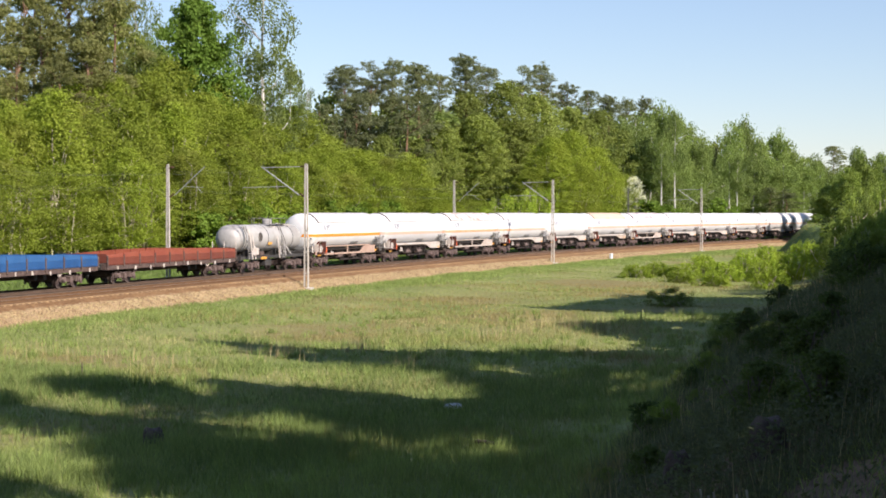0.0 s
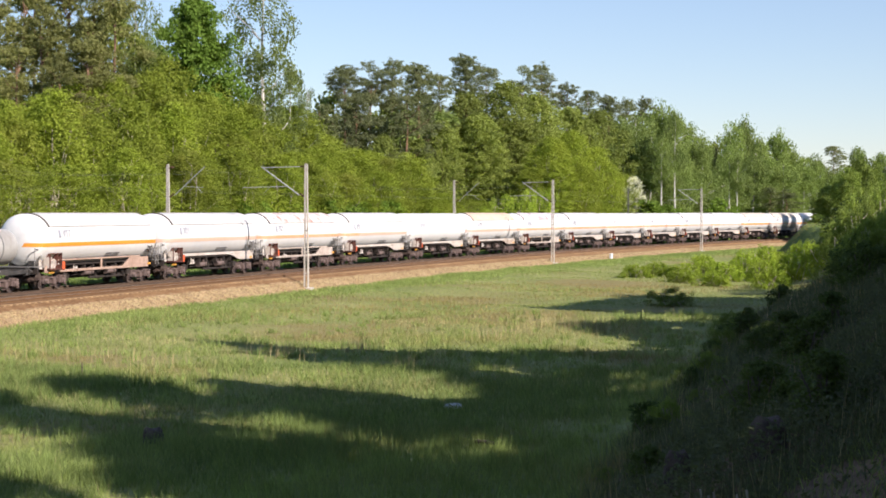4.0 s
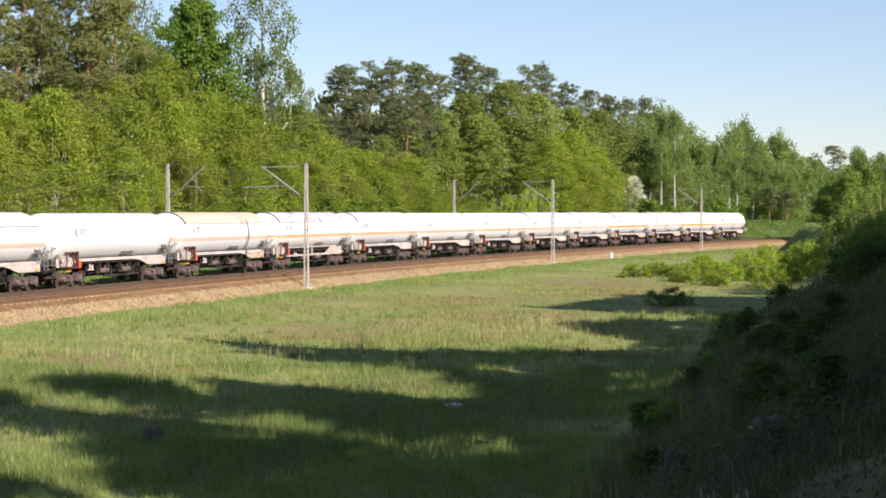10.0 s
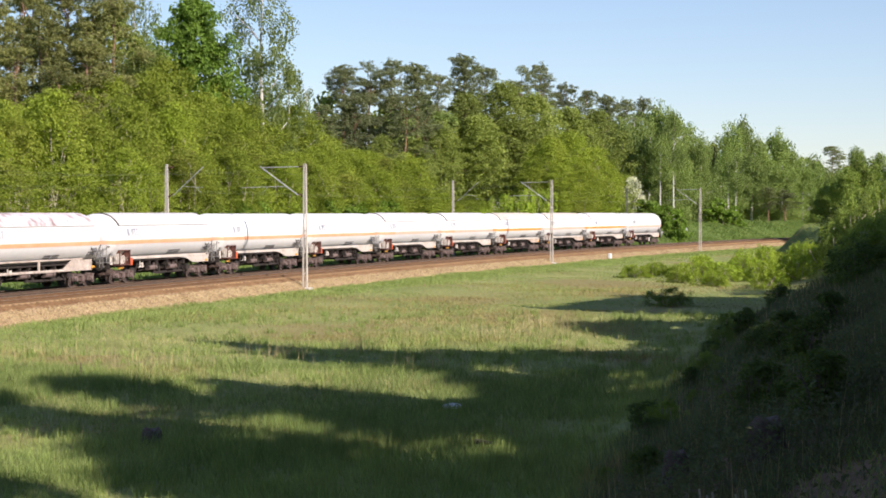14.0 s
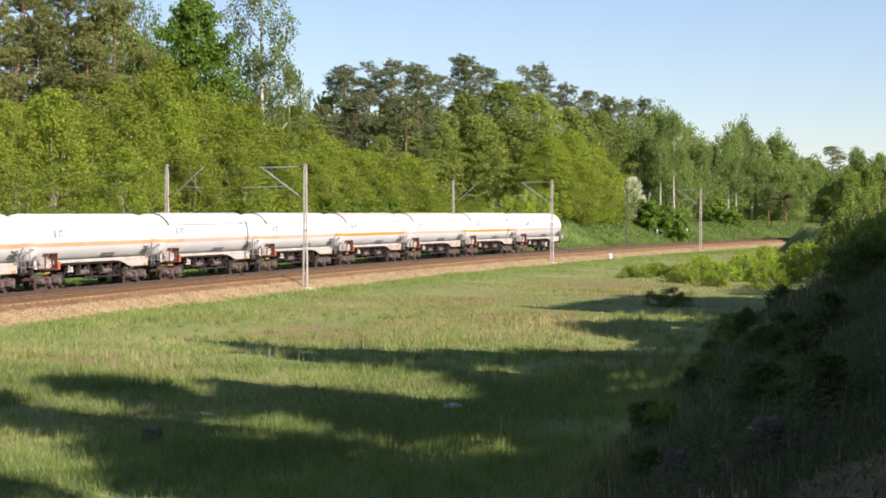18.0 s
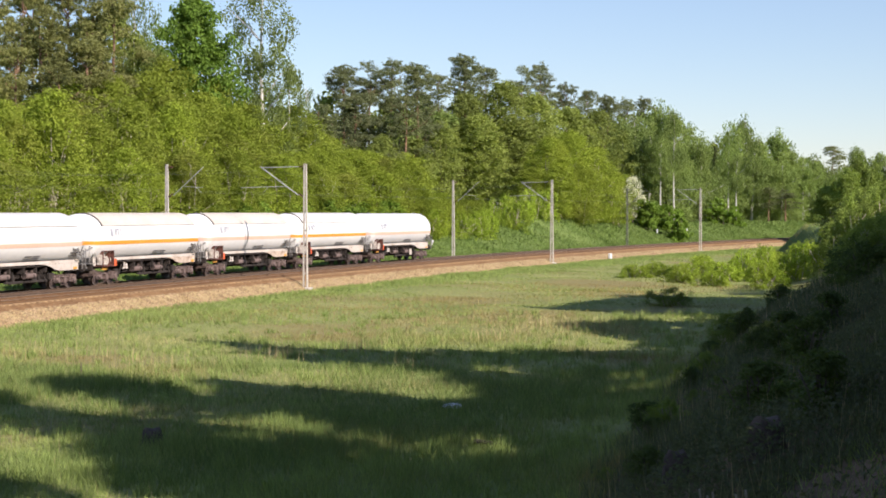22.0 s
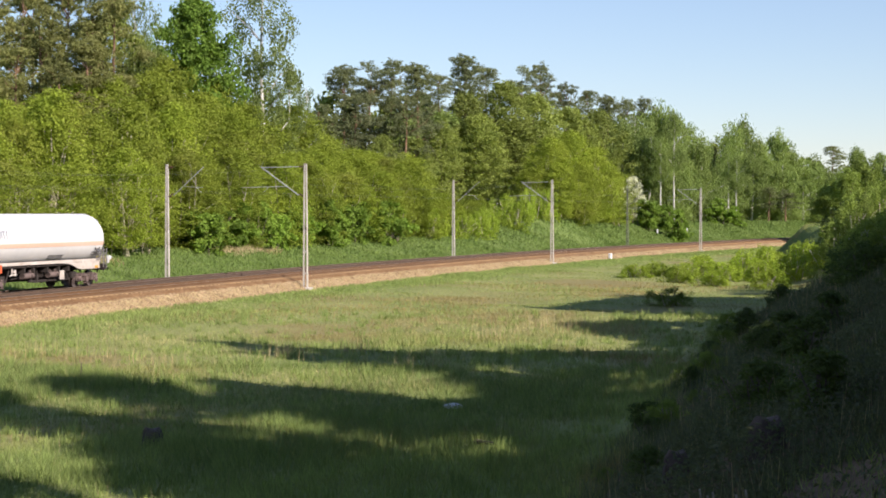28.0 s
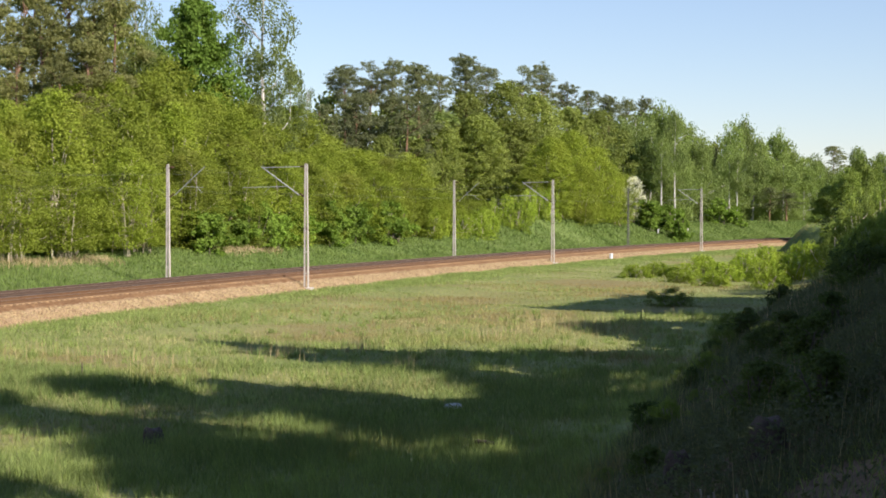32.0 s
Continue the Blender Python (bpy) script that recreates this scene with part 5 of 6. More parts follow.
stand("olive", by_bearing([(0.013, 246, 21.5, 11), (0.035, 252, 23.5, 13), (0.054, 262, 22.5, 12), (0.074, 272, 21, 12), (0.09, 278, 21, 12), (0.02, 240, 18, 11), (0.045, 252, 18, 11), (0.0, 236, 17, 7), (-0.015, 224, 14, 7), (-0.035, 215, 14, 7)]), "brownish green alder in thin spring leaf", "alder tree", "alders behind the railway")
stand("thicket", by_bearing([(0.062, 236, 14.8, 8.5), (0.075, 241, 15.8, 9.5), (0.089, 247, 13.8, 8.5), (0.052, 232, 10.5, 7), (0.1, 252, 10.5, 7), (0.081, 238, 11, 8), (0.068, 233, 11, 8)]), "broad young tree in bright yellow-green leaf on the bank", "young tree", "young trees on the bank")
stand("green", by_bearing([(0.125, 305, 24.5, 10), (0.135, 302, 23, 9), (0.145, 312, 21, 9), (0.113, 296, 22, 11), (0.104, 290, 20, 11), (0.12, 288, 18, 10), (0.135, 292, 16, 9), (0.15, 305, 16.5, 9)]), "leafy aspen with a pale stem", "aspen tree", "aspens behind the railway")
stand("tall_birch", by_bearing([(0.1345, 282, 21, 6), (0.1665, 322, 17, 5.5), (0.171, 320, 15, 5), (0.127, 280, 17, 6)]), "slender white-stemmed birch at the wood's edge", "birch tree", "birches behind the railway")
stand("green", by_bearing([(0.1675, 345, 23, 8.5), (0.1745, 350, 24.5, 9), (0.1845, 352, 20.5, 8), (0.1935, 355, 22, 9), (0.2025, 358, 19.5, 8), (0.18, 340, 17, 9), (0.1975, 345, 15, 9), (0.21, 352, 16, 9), (0.165, 335, 15, 8), (0.217, 375, 17.5, 9), (0.242, 380, 18.5, 10), (0.256, 385, 17.5, 10), (0.232, 365, 14, 10), (0.27, 380, 18, 10)]), "tall leafy aspen at the end of the wood", "aspen tree", "aspens behind the railway")
stand("dark_pine", by_bearing([(0.157, 350, 18, 5), (0.2275, 390, 20, 9), (0.19, 338, 9.5, 5), (0.2, 340, 9, 6)]), "dark pine among the aspens", "pine tree", "pines behind the railway")
stand("blossom", by_bearing([(0.111, 262, 9.8, 4.6)]), "small tree in white blossom on the bank", "blossoming tree", "")
stand("hazel", by_bearing([(0.118, 262, 6.5, 6), (0.13, 268, 5.5, 5), (0.137, 262, 5.0, 4), (0.161, 300, 6.8, 5.5), (0.17, 304, 5.5, 4)]), "rounded bright green bush on the grassy bank", "bush", "bushes on the bank")

hedge(-40, (40, 330), 8.0, (40, 100, 150, 330), (14, 15, 17, 15), "far_alder", "brownish green alder deep in the wood", "alder tree", "alders behind the railway", 8.5)
hedge(-30, (130, 330), 7.5, (130, 330), (13, 13), "far_aspen", "leafy aspen in the wood", "aspen tree", "aspens behind the railway", 8)

# Bushes on the near side, at the foot of the bank and on it.
stand("willow", [(16.5, 146, 1.2, 3.5), (18.5, 150, 1.4, 3.8), (21, 148, 1.3, 4), (23.5, 152, 1.5, 4), (26, 148, 2.5, 3.2), (28.5, 152, 2.9, 3.2), (23, 140, 1.6, 3.5), (26, 140, 1.8, 3.6), (29, 142, 2.5, 3.2), (33, 155, 2.9, 3.5), (19, 138, 1.3, 3), (21, 133, 1.3, 3), (25, 131, 1.4, 3.2), (30.5, 147, 1.8, 4), (33.5, 151, 2.2, 4), (36.5, 159, 2.2, 4.4), (31.5, 159, 2.2, 4.2), (35.5, 167, 2.2, 4.4), (40, 174, 2.2, 4.6), (28, 160, 1.8, 4.2), (24, 159, 1.8, 4)], "low bright green willow bush on the wet meadow", "willow bush", "willow bushes on the meadow")
stand("sallow", [(13.9, 104, 1.2, 3.4)], "low dark bush standing alone in the meadow", "bush", "")
stand("bush", [(26.5, 98, 3.0, 4.5), (26.5, 92, 3.4, 5), (24.0, 88, 1.7, 3.4), (25.0, 82, 2.4, 4), (22.3, 78, 1.3, 3), (22.0, 72, 1.7, 3.6), (19.3, 70, 1.1, 3), (19.8, 63, 1.5, 3.4), (17.0, 60, 1.0, 2.6), (36, 150, 4, 5.5), (40, 168, 4, 6), (33, 138, 4.2, 5.5), (47, 190, 3, 6)], "leafy dark green bush on the near bank", "bush", "bushes on the near bank")

stand("cutting", [(63.5, 283, 9, 6), (66, 286.5, 9, 6), (68, 278, 11, 7), (71.5, 290.5, 10, 7), (63.8, 270, 9, 6), (61.5, 276, 7, 5), (59.3, 272, 4.5, 5), (82, 296, 10, 8), (88, 310, 11, 9), (80, 305, 8, 7)], "leafy tree on the cutting beside the railway", "tree", "trees beside the cutting")
stand("sallow", [(26.4, 114, 3.9, 3.2), (27.8, 113, 4.8, 3.6), (29.4, 114, 5.4, 3.8), (27.7, 119, 4.6, 3.4), (29.2, 121, 5.2, 3.8), (31.2, 121, 5.0, 4), (31.5, 128, 4.4, 4), (34, 132, 4.0, 4), (27.8, 107, 3.6, 3.4), (21.8, 84, 2.2, 2.6), (22.8, 88.5, 2.6, 2.8), (20.3, 78, 1.9, 2.4), (24.0, 95, 2.6, 3), (19.2, 73, 1.6, 2.2), (25.3, 106, 2.6, 2.8), (31.8, 134, 3.6, 3.4), (36, 142, 3.4, 4), (22.6, 90, 2.8, 3.2), (21.2, 87, 2.2, 2.8), (22.6, 95, 2.6, 3.0), (24.0, 100, 2.8, 3.2), (25.0, 104, 2.8, 3.2), (20.2, 83, 2.2, 2.8), (19.8, 79, 2.2, 2.8), (26.5, 109, 3.2, 3.4), (23.8, 91, 3.0, 3.4), (18.3, 73, 1.8, 2.4)], "upright sallow bush with sunlit green shoots on the near bank", "sallow bush", "sallows on the near bank")
for k in range(44):
    y = 24 + 80 * (k / 44) ** 0.8 + rnd.uniform(-2, 2)
    x = float(np.interp(y, FOOT_Y, FOOT_X)) + rnd.uniform(2.2, 7.0) + (1.0 if y < 45 else 0)
    x += 3.8 if y > 55 else 0.6
    h = rnd.uniform(0.6, 1.2) if y < 55 else rnd.uniform(1.0, 1.9)
    plant("bush", x, y, h, h * rnd.uniform(1.2, 1.7), rnd.uniform(0, 6.28), "leafy dark green bush on the near bank", "bush", "bushes on the near bank")

for k in range(30):
    y = 27 + 75 * (k / 30) ** 0.9 + rnd.uniform(-1.5, 1.5)
    x = float(np.interp(y, FOOT_Y, FOOT_X)) + rnd.uniform(0.5, 2.4)
    h = rnd.uniform(0.35, 0.85) * (0.7 + y / 110)
    if y > 84:
        continue
    plant("bush" if k % 2 else "sallow", x, y, h, h * rnd.uniform(1.3, 2.0), rnd.uniform(0, 6.28), "small leafy bush at the foot of the bank", "bush", "bushes on the near bank")

# Unseen trees on the bank, placed to cast the meadow's shade: x, y, height, crown width, turn.
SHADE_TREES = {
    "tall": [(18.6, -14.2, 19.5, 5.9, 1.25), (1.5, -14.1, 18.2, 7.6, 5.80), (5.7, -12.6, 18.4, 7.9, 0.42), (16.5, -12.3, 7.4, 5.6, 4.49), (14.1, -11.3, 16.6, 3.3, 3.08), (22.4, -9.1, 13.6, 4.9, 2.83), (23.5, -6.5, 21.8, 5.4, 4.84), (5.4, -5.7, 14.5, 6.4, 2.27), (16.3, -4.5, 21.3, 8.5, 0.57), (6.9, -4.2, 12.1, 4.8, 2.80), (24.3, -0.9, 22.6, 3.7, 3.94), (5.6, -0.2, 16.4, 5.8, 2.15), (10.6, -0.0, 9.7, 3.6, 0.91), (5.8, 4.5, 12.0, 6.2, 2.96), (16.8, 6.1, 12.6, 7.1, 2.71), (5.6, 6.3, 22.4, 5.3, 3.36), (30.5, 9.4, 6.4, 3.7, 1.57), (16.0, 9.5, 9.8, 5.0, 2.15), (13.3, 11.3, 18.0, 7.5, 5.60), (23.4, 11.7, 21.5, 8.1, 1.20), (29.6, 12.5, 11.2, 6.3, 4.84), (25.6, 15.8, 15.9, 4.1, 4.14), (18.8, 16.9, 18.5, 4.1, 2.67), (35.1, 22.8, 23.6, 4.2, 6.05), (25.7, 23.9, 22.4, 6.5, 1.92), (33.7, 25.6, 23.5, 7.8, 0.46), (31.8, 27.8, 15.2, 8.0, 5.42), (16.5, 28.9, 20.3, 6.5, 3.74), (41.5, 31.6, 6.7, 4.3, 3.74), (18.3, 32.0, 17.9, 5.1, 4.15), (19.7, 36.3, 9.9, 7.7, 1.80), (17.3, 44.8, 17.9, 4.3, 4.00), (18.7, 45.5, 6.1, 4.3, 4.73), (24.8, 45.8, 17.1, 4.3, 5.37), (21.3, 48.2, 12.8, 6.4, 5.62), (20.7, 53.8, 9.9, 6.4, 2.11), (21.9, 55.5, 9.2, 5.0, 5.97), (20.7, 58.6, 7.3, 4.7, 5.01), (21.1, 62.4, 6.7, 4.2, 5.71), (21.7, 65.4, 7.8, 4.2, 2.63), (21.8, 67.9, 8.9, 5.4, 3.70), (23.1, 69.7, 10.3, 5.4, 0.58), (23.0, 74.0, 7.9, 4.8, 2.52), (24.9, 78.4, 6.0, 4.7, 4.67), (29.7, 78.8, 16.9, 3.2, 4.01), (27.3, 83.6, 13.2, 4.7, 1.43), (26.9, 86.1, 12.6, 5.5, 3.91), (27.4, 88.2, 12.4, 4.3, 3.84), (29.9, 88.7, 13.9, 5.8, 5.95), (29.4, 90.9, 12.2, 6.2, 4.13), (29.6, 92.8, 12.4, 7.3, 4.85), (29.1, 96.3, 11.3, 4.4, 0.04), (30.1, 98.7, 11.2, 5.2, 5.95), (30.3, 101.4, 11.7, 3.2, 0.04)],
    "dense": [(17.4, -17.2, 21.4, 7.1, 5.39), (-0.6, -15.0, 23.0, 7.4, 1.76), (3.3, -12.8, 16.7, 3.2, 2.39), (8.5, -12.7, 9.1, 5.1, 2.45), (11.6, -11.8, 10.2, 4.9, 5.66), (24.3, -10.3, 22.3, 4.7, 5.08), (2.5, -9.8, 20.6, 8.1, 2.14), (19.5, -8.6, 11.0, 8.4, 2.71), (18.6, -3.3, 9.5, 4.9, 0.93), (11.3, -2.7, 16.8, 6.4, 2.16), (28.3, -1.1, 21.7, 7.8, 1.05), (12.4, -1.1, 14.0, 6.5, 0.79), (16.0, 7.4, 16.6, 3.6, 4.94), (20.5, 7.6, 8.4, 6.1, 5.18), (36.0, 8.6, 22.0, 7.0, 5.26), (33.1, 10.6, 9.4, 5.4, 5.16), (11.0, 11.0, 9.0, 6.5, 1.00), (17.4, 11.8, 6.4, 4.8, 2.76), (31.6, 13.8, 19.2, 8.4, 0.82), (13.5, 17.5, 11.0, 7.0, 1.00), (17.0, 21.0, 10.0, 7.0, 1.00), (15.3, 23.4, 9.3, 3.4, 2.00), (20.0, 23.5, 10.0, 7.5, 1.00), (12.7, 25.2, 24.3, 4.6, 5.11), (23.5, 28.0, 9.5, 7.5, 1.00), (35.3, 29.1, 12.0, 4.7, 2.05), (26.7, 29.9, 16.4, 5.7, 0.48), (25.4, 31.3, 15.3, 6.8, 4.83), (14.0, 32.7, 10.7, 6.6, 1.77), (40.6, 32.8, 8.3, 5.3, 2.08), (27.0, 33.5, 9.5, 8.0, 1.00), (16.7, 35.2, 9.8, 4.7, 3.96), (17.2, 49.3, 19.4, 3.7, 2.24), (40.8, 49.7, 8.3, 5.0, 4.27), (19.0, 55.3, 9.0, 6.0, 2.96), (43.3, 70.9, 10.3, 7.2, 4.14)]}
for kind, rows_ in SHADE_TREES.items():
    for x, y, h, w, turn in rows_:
        plant(kind, x, y, h, w, turn, "unseen tall broadleaf tree on the bank, placed to shade the meadow" if kind == "tall" else "unseen leafy broadleaf tree with low branches, shading from the bank", "tree", "trees on the near bank")
# Unseen trees added to close the place behind and hold back skylight.
stand("tall", [(46, 24, 20, 12), (48, 48, 18, 12), (52, 66, 18, 12), (-22, -24, 20, 12), (-10, -30, 21, 12), (2, -24, 20, 12), (14, -30, 21, 12), (26, -22, 20, 12), (38, -28, 21, 12), (48, -14, 20, 12), (58, 4, 20, 12), (62, 28, 20, 12), (64, 52, 20, 12), (-18, -9, 19, 10), (-28, 0, 20, 11), (-37, 12, 20, 11), (-32, -16, 21, 12), (-46, 26, 20, 11)], "unseen tall broadleaf tree on the bank, placed to shade the meadow", "tree", "trees on the near bank")


# ---- grass ----
def blades(name, count, sampler, height, width, mat, label, seed, lean=0.35):
    """Grass in one piece: three-cornered blades."""
    rng = np.random.default_rng(seed)
    x, y = sampler(rng, count)
    z = ground_z(x, y)
    n = len(x)
    a = rng.random(n) * 2 * math.pi
    h = height(x, y, rng) * (0.6 + 0.7 * rng.random(n))
    w = width * (0.6 + 0.8 * rng.random(n)) * (0.35 + y / 90.0)
    dx, dy = np.cos(a) * w / 2, np.sin(a) * w / 2
    lx, ly = rng.normal(size=n) * lean * h, rng.normal(size=n) * lean * h
    v = np.stack([np.stack([x - dx, y - dy, z - 0.03], -1), np.stack([x + dx, y + dy, z - 0.03], -1), np.stack([x + lx, y + ly, z + h], -1)], 1)
    ob = new(name, raw_mesh(name, v.reshape(-1, 3), np.arange(n * 3).reshape(-1, 3), [mat]))
    return tagged(ob, label, "grass", kind="stuff")


def on_meadow(rng, count):
    """Places on the meadow in view, thicker towards the camera."""
    u = rng.random(count)
    d = 15 * (265 / 15) ** (u ** 0.8)
    x = d * rng.uniform(-0.29, 0.29, count)
    s, n = line_coords(x, d)
    keep = (n > 7.3) & ((x - np.interp(d, FOOT_Y, FOOT_X) < 1.2) | (d > 125) | (rng.random(count) < 0.12))
    return x[keep], d[keep]


def patch(x, y, rng=None):
    return np.clip(0.5 + 0.5 * soft_noise(x, y, 3.7, 0.4) + 0.3 * soft_noise(x, y, 1.3, 2.0), 0, 1.4)


blades("meadow_grass", 420000, on_meadow, lambda x, y, r: (0.07 + 0.21 * patch(x, y) ** 1.6) * np.interp(y, (45, 100), (1.0, 0.65)), 0.03, GRASS, "yellow-green meadow grass with brown patches", 3, 0.55)


def in_patches(near, far, scale, seed, least):
    """Places in uneven patches between two distances."""
    def sampler(rng, count):
        d = rng.uniform(near, far, count)
        x = d * rng.uniform(-0.29, 0.25, count)
        s, n = line_coords(x, d)
        thick = soft_noise(x, d * 0.55, scale, seed) + 0.5 * soft_noise(x, d * 0.6, scale * 0.37, seed + 1.0)
        keep = (n > 9.5) & (x - np.interp(d, FOOT_Y, FOOT_X) < 0.3) & (thick > least + rng.normal(size=count) * 0.22)
        return x[keep], d[keep]
    return sampler


blades("sorrel", 42000, in_patches(74, 138, 5.0, 0.7, 0.42), lambda x, y, r: 0.16 + 0.08 * patch(x, y), 0.022, SORREL, "reddish brown patches of sorrel and last year's grass", 31, 0.4)
blades("straw_grass", 60000, in_patches(48, 92, 3.6, 2.1, 0.15), lambda x, y, r: 0.14 + 0.12 * patch(x, y), 0.022, PALE_GRASS, "pale yellowish patches of dry meadow grass", 32, 0.35)
blades("lush_grass", 110000, in_patches(26, 62, 2.6, 3.3, -0.1), lambda x, y, r: 0.16 + 0.22 * patch(x, y), 0.026, LUSH_GRASS, "fresh green patches of long meadow grass", 33, 0.5)
blades("dry_stalks", 6000, on_meadow, lambda x, y, r: 0.3 + 0.25 * patch(x, y), 0.012, STRAW, "scattered pale dry stalks in the meadow", 4, 0.15)


def in_reeds(rng, count):
    """Clumps of last year's reed and cane."""
    places = [(-6.5, 65, 0.8), (-5.6, 66, 0.5), (-12.7, 65, 0.8), (-15.6, 67, 0.9), (-10.5, 62, 0.5), (-3.4, 69, 0.5), (6.2, 82, 0.5), (7.2, 81, 0.5), (4.5, 84, 0.9), (2.0, 76, 0.7), (-1.0, 62, 0.6), (8.6, 79, 0.4)]
    k = rng.integers(0, len(places), count)
    c = np.array(places)[k]
    return c[:, 0] + rng.normal(size=count) * c[:, 2], c[:, 1] + rng.normal(size=count) * c[:, 2] * 1.5


blades("reed_stalks", 700, in_reeds, lambda x, y, r: 0.5 + 0.3 * patch(x, y), 0.022, STRAW, "clumps of pale dry reed stalks in the meadow", 41, 0.08)


def bare(x, y):
    """Where the earth of the bank lies open."""
    return (x > 3.6 + 0.3 * np.sin(5 * y)) & (y < 21.2 + 0.7 * np.sin(3 * x)) & (x > 0.19 * y)


def on_bank(rng, count):
    y = 15 * (110 / 15) ** rng.random(count)
    x = np.interp(y, FOOT_Y, FOOT_X) + 0.5 + 9 * rng.random(count)
    keep = ~bare(x, y) | (rng.random(count) < 0.1)
    return x[keep], y[keep]


blades("bank_stalks", 2600, on_bank, lambda x, y, r: 0.45 + 0.35 * patch(x, y), 0.02, STRAW, "pale dry stalks standing on the shaded bank", 14, 0.12)
blades("bank_weeds", 26000, on_bank, lambda x, y, r: 0.2 + 0.35 * patch(x, y), 0.03, SHADE_TINTED_WEEDS, "long grass on the near bank, shade put into its colour", 15, 0.4)


def in_tufts(rng, count):
    """Blades gathered in tufts over the nearer meadow."""
    k = 1500
    d = 30 * (95 / 30) ** rng.random(k)
    x = d * rng.uniform(-0.28, 0.2, k)
    ok = x - np.interp(d, FOOT_Y, FOOT_X) < 0.5
    x, d = x[ok], d[ok]
    i = rng.integers(0, len(x), count)
    s, n = line_coords(x, d)
    i = i[n[i] > 10]
    return x[i] + rng.normal(size=len(i)) * 0.13, d[i] + rng.normal(size=len(i)) * 0.13


blades("grass_tufts", 42000, in_tufts, lambda x, y, r: 0.22 + 0.2 * patch(x, y), 0.024, VERGE_GRASS, "lush green tufts standing in the meadow", 17, 0.35)


def on_verge(rng, count):
    s = rng.uniform(-20, 190, count)
    return rail_xy(s, 7.1 + np.abs(rng.normal(size=count)) * 2.0)


blades("verge_grass", 60000, on_verge, lambda x, y, r: 0.1 + 0.13 * patch(x, y), 0.03, VERGE_GRASS, "fresh green grass at the foot of the ballast", 9, 0.45)


def on_far_bank(rng, count):
    s = rng.uniform(2, 290, count)
    n = -rng.uniform(3.0, 15.5, count)
    return rail_xy(s, n)


blades("bank_grass", 150000, on_far_bank, lambda x, y, r: 0.12 + 0.16 * patch(x, y), 0.045, BANK_GRASS, "lush green grass on the far bank", 6)


def by_wood(rng, count):
    s = np.where(rng.random(count) < 0.6, rng.uniform(4, 31, count), rng.uniform(47, 60, count))
    n = -11.6 + rng.normal(size=count) * 0.7
    return rail_xy(s, n)


blades("pale_grass", 4500, by_wood, lambda x, y, r: 0.3 + 0.2 * patch(x, y), 0.03, STRAW, "pale dry grass along the wood's edge", 7)


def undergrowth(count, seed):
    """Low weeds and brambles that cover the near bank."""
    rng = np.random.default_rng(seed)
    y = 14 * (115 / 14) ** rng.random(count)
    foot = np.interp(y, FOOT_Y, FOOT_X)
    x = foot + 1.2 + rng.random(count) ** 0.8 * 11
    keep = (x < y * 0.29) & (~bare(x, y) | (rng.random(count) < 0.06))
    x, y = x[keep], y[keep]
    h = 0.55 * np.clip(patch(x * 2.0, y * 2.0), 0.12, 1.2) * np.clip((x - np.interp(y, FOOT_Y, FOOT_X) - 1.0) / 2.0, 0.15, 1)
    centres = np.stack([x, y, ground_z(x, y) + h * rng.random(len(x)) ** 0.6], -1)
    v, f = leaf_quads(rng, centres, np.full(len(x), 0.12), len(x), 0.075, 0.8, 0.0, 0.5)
    tagged(new("undergrowth", raw_mesh("undergrowth", v, f, [UNDERGROWTH])), "low weeds and brambles on the near bank, shade put into their colour", "undergrowth", kind="stuff")


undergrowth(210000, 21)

# ---- small things on the meadow ----
DARK_WOOD = material("old_stump", (0.070, 0.050, 0.040), (0.130, 0.098, 0.078), 6, 0.95, 0, 0.02)
STONE = material("pale_stone", (0.5, 0.5, 0.5), (0.62, 0.61, 0.6), 5, 0.85, 0, 0.02)


def stump(x, y, r, h):
    bm = bmesh.new()
    n = 12
    rng = np.random.default_rng(int(x * 10 + 100))
    rings = []
    for z, k in ((-0.1, 1.35), (0.08, 1.12), (h * 0.55, 1.0), (h * 0.85, 0.88), (h, 0.6), (h * 0.96, 0.0)):
        rings.append([bm.verts.new((r * k * (1 + 0.14 * math.sin(3 * a + x)) * math.cos(a), r * k * math.sin(a), z + (0.03 * math.sin(2 * a + 1) if z == h else 0))) for a in (2 * math.pi * i / n for i in range(n))] if k else [bm.verts.new((0, 0, z))])
    for a, b in zip(rings, rings[1:]):
        for i in range(n):
            j = (i + 1) % n
            bm.faces.new((a[i], a[j], b[j], b[i]) if len(b) > 1 else (a[i], a[j], b[0]))
    ob = new("tree_stump", bm_mesh("tree_stump", bm, DARK_WOOD, 40))
    ob.matrix_basis = Matrix.Translation((x, y, gz(x, y)))
    return tagged(ob, "old dark tree stump in the grass", "tree stump", "stumps in the meadow")


stump(-7.1, 42.0, 0.25, 0.46)
stump(3.7, 27.0, 0.2, 0.5)
stump(4.86, 25.5, 0.27, 0.58)

bm = bmesh.new()
bmesh.ops.create_icosphere(bm, subdivisions=2, radius=1.0)
for v in bm.verts:
    v.co = Vector((v.co.x * 0.3, v.co.y * 0.2, v.co.z * 0.11)) * (1 + 0.12 * noise.noise(v.co * 2.0))
rock = tagged(new("stone", bm_mesh("stone", bm, STONE, 60)), "flat pale stone lying in the meadow", "stone")
rock.matrix_basis = Matrix.Translation((0.3, 49.5, gz(0.3, 49.5) + 0.06))


def stick(name, pts, r, label, category):
    bm = bmesh.new()
    limb(bm, pts, r, r * 0.6, 7)
    return tagged(new(name, bm_mesh(name, bm, DARK_WOOD, 50)), label, category)


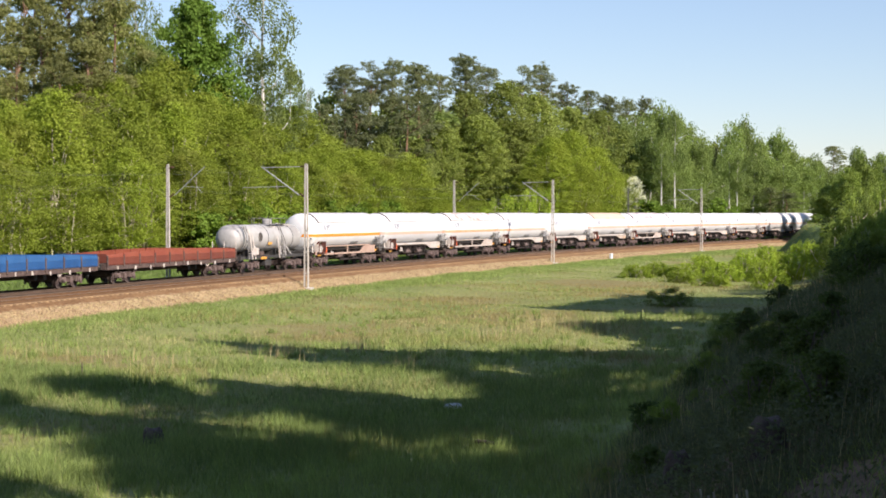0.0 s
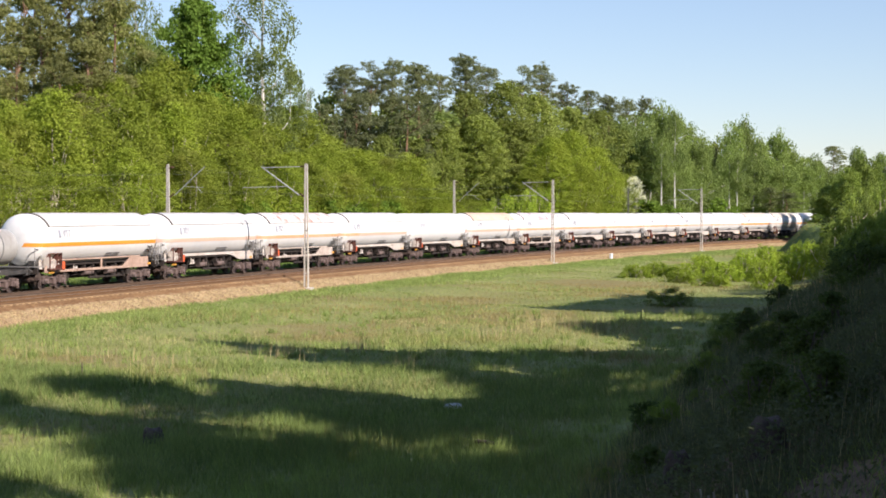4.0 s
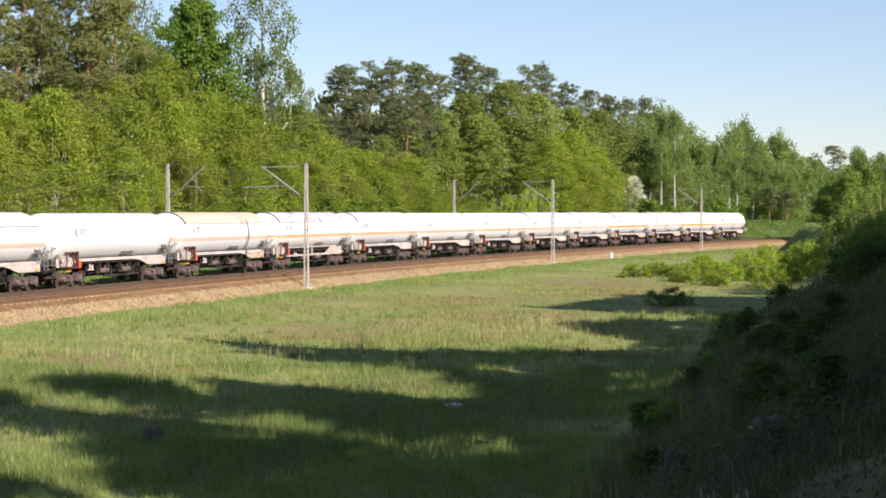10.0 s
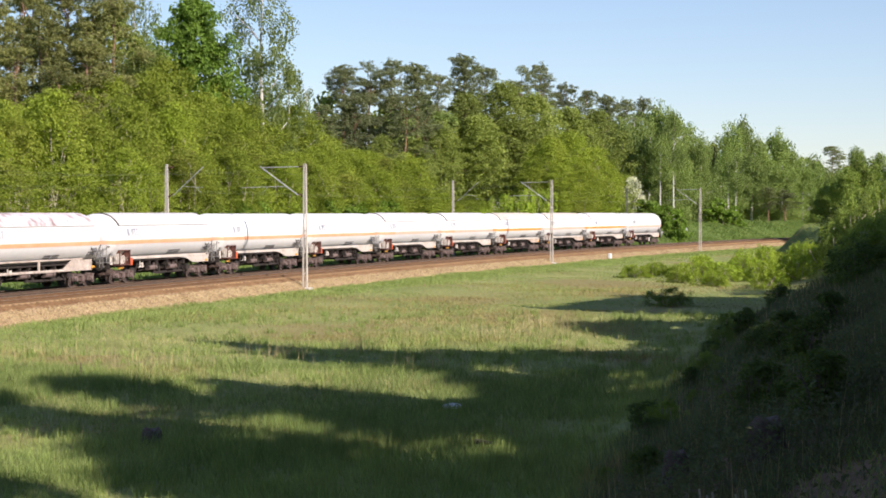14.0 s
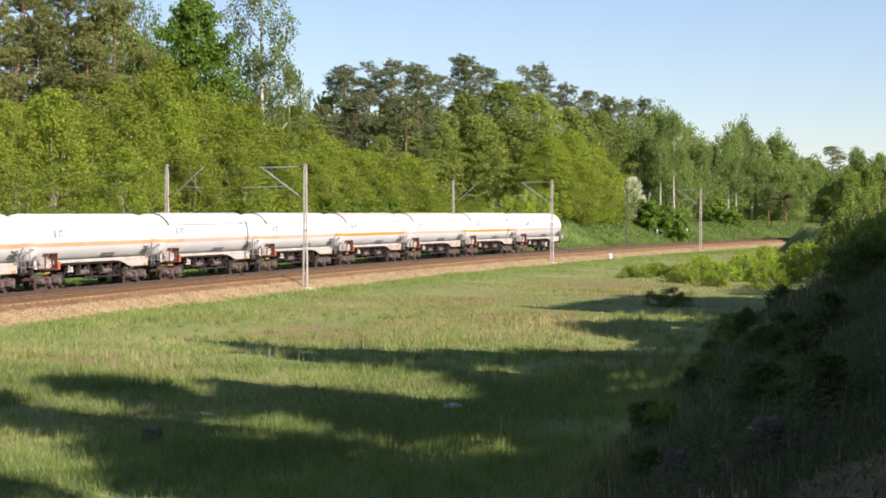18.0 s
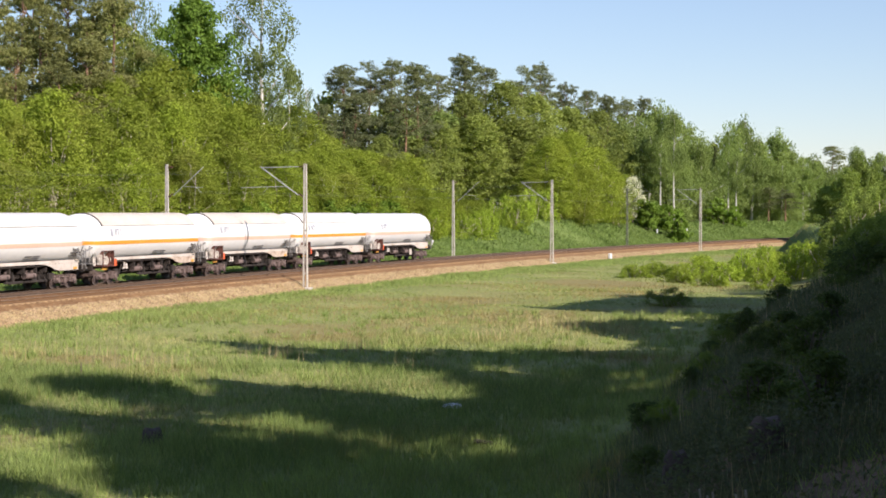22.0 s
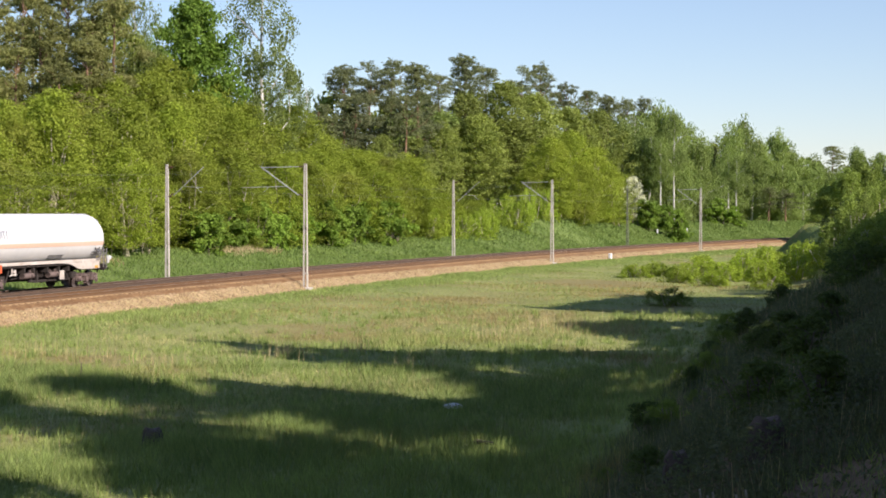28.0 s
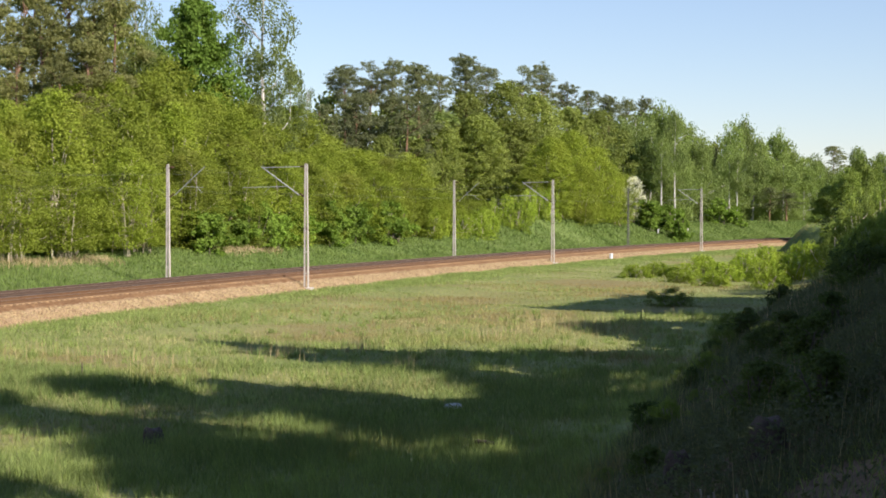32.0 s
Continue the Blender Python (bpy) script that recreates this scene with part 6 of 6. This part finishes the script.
stick("fallen_branch", [(x, 41 + 0.3 * math.sin(3 * x), gz(x, 41) + 0.12) for x in (0.8, 1.0, 1.2, 1.42)], 0.06, "short broken branch lying in the meadow grass", "branch")
stick("stake", [(-12.0, 57.0, gz(-12, 57) + z) for z in (-0.1, 0.2, 0.5)], 0.03, "thin dark wooden stake in the meadow", "stake")
for q, d in ((0.1253, 262.0), (0.1425, 275.0)):
    bm = bmesh.new()
    box(bm, (0, 0, 0.35), (0.22, 0.22, 0.8), bevel=0.04)
    ob = tagged(new("marker_post", bm_mesh("marker_post", bm, WHITE_PAINT)), "short white marker post on the grassy bank", "marker post", "marker posts on the bank")
    ob.matrix_basis = Matrix.Translation((q * d, d, gz(q * d, d)))


STEM = material("pale_grass_stem", (0.380, 0.350, 0.270), (0.460, 0.430, 0.340), 3, 0.7, gloss=0.3)
for x, y, h in [(3.28, 21.68, 0.55), (3.29, 20.68, 0.55), (3.46, 19.39, 0.55), (3.21, 20.58, 0.55), (3.35, 19.39, 0.55)]:
    bm = bmesh.new()
    z = gz(x, y)
    limb(bm, [(x, y, z - 0.05), (x + 0.01, y, z + h * 0.6), (x - 0.02, y + 0.01, z + h)], 0.008, 0.014, 6)
    tagged(new("grass_stem", bm_mesh("grass_stem", bm, STEM, 50)), "single pale stem of dry grass on the bank", "grass stem", "dry stems on the bank")


# ---- loose gravel on the slope of the embankment ----
def gravel(count, seed):
    rng = np.random.default_rng(seed)
    s = -32 + 250 * rng.random(count) ** 1.5
    n = rng.uniform(5.85, 7.6, count)
    x, y = rail_xy(s, n)
    z = np.interp(n, (5.4, 5.95, 7.2, 7.6), (-0.235, -0.45, -1.0, -1.12))
    r = rng.uniform(0.03, 0.062, count)
    base = np.array([(1, 0, 0), (0, 1, 0), (-1, 0, 0), (0, -1, 0), (0, 0, 1), (0, 0, -1)], float)
    v = base[None] * r[:, None, None] * rng.uniform(0.6, 1.3, (count, 6, 1))
    a = rng.random(count) * 6.28
    c, q = np.cos(a)[:, None], np.sin(a)[:, None]
    v = np.stack([v[..., 0] * c - v[..., 1] * q, v[..., 0] * q + v[..., 1] * c, v[..., 2] + v[..., 0] * 0.3], -1)
    v += np.stack([x, y, z + 0.01], -1)[:, None]
    f = np.array([(0, 1, 4), (1, 2, 4), (2, 3, 4), (3, 0, 4), (1, 0, 5), (2, 1, 5), (3, 2, 5), (0, 3, 5)])
    faces = (f[None] + 6 * np.arange(count)[:, None, None]).reshape(-1, 3)
    tagged(new("gravel", raw_mesh("gravel", v.reshape(-1, 3), faces, [STONES])), "loose ochre gravel on the embankment slope", "gravel", kind="stuff")


STONES = material("gravel_stones", (0.275, 0.195, 0.118), (0.350, 0.262, 0.170), 1.0, 0.95, 0, 0, 6, 0.28, gloss=0.2, coords="World")
gravel(38000, 12)


# ---- sleepers, piece by piece ----
for k in range(290):
    s = -28 + 0.6 * k
    ob = new("sleeper", SLEEPER_MESH)
    ob.parent = track_1
    ob.matrix_basis = on_line(s, 4.0)


def joined_sleepers(parent, n, s0, s1, mat):
    co = np.array([v.co for v in SLEEPER_MESH.vertices])
    polys = [tuple(p.vertices) for p in SLEEPER_MESH.polygons]
    verts, faces = [], []
    for s in np.arange(s0, s1, 0.6):
        m = np.array(on_line(s, n))
        base = len(verts)
        verts += [tuple(r) for r in (co @ m[:3, :3].T + m[:3, 3])]
        faces += [tuple(i + base for i in p) for p in polys]
    me = bpy.data.meshes.new("sleepers")
    me.from_pydata(verts, [], faces)
    me.materials.append(mat)
    tagged(part("sleepers", me, None, parent), "row of concrete sleepers", kind="stuff")


joined_sleepers(track_1, 4.0, 146, 290, SLEEPER)
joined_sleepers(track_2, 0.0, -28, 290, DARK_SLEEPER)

motions()
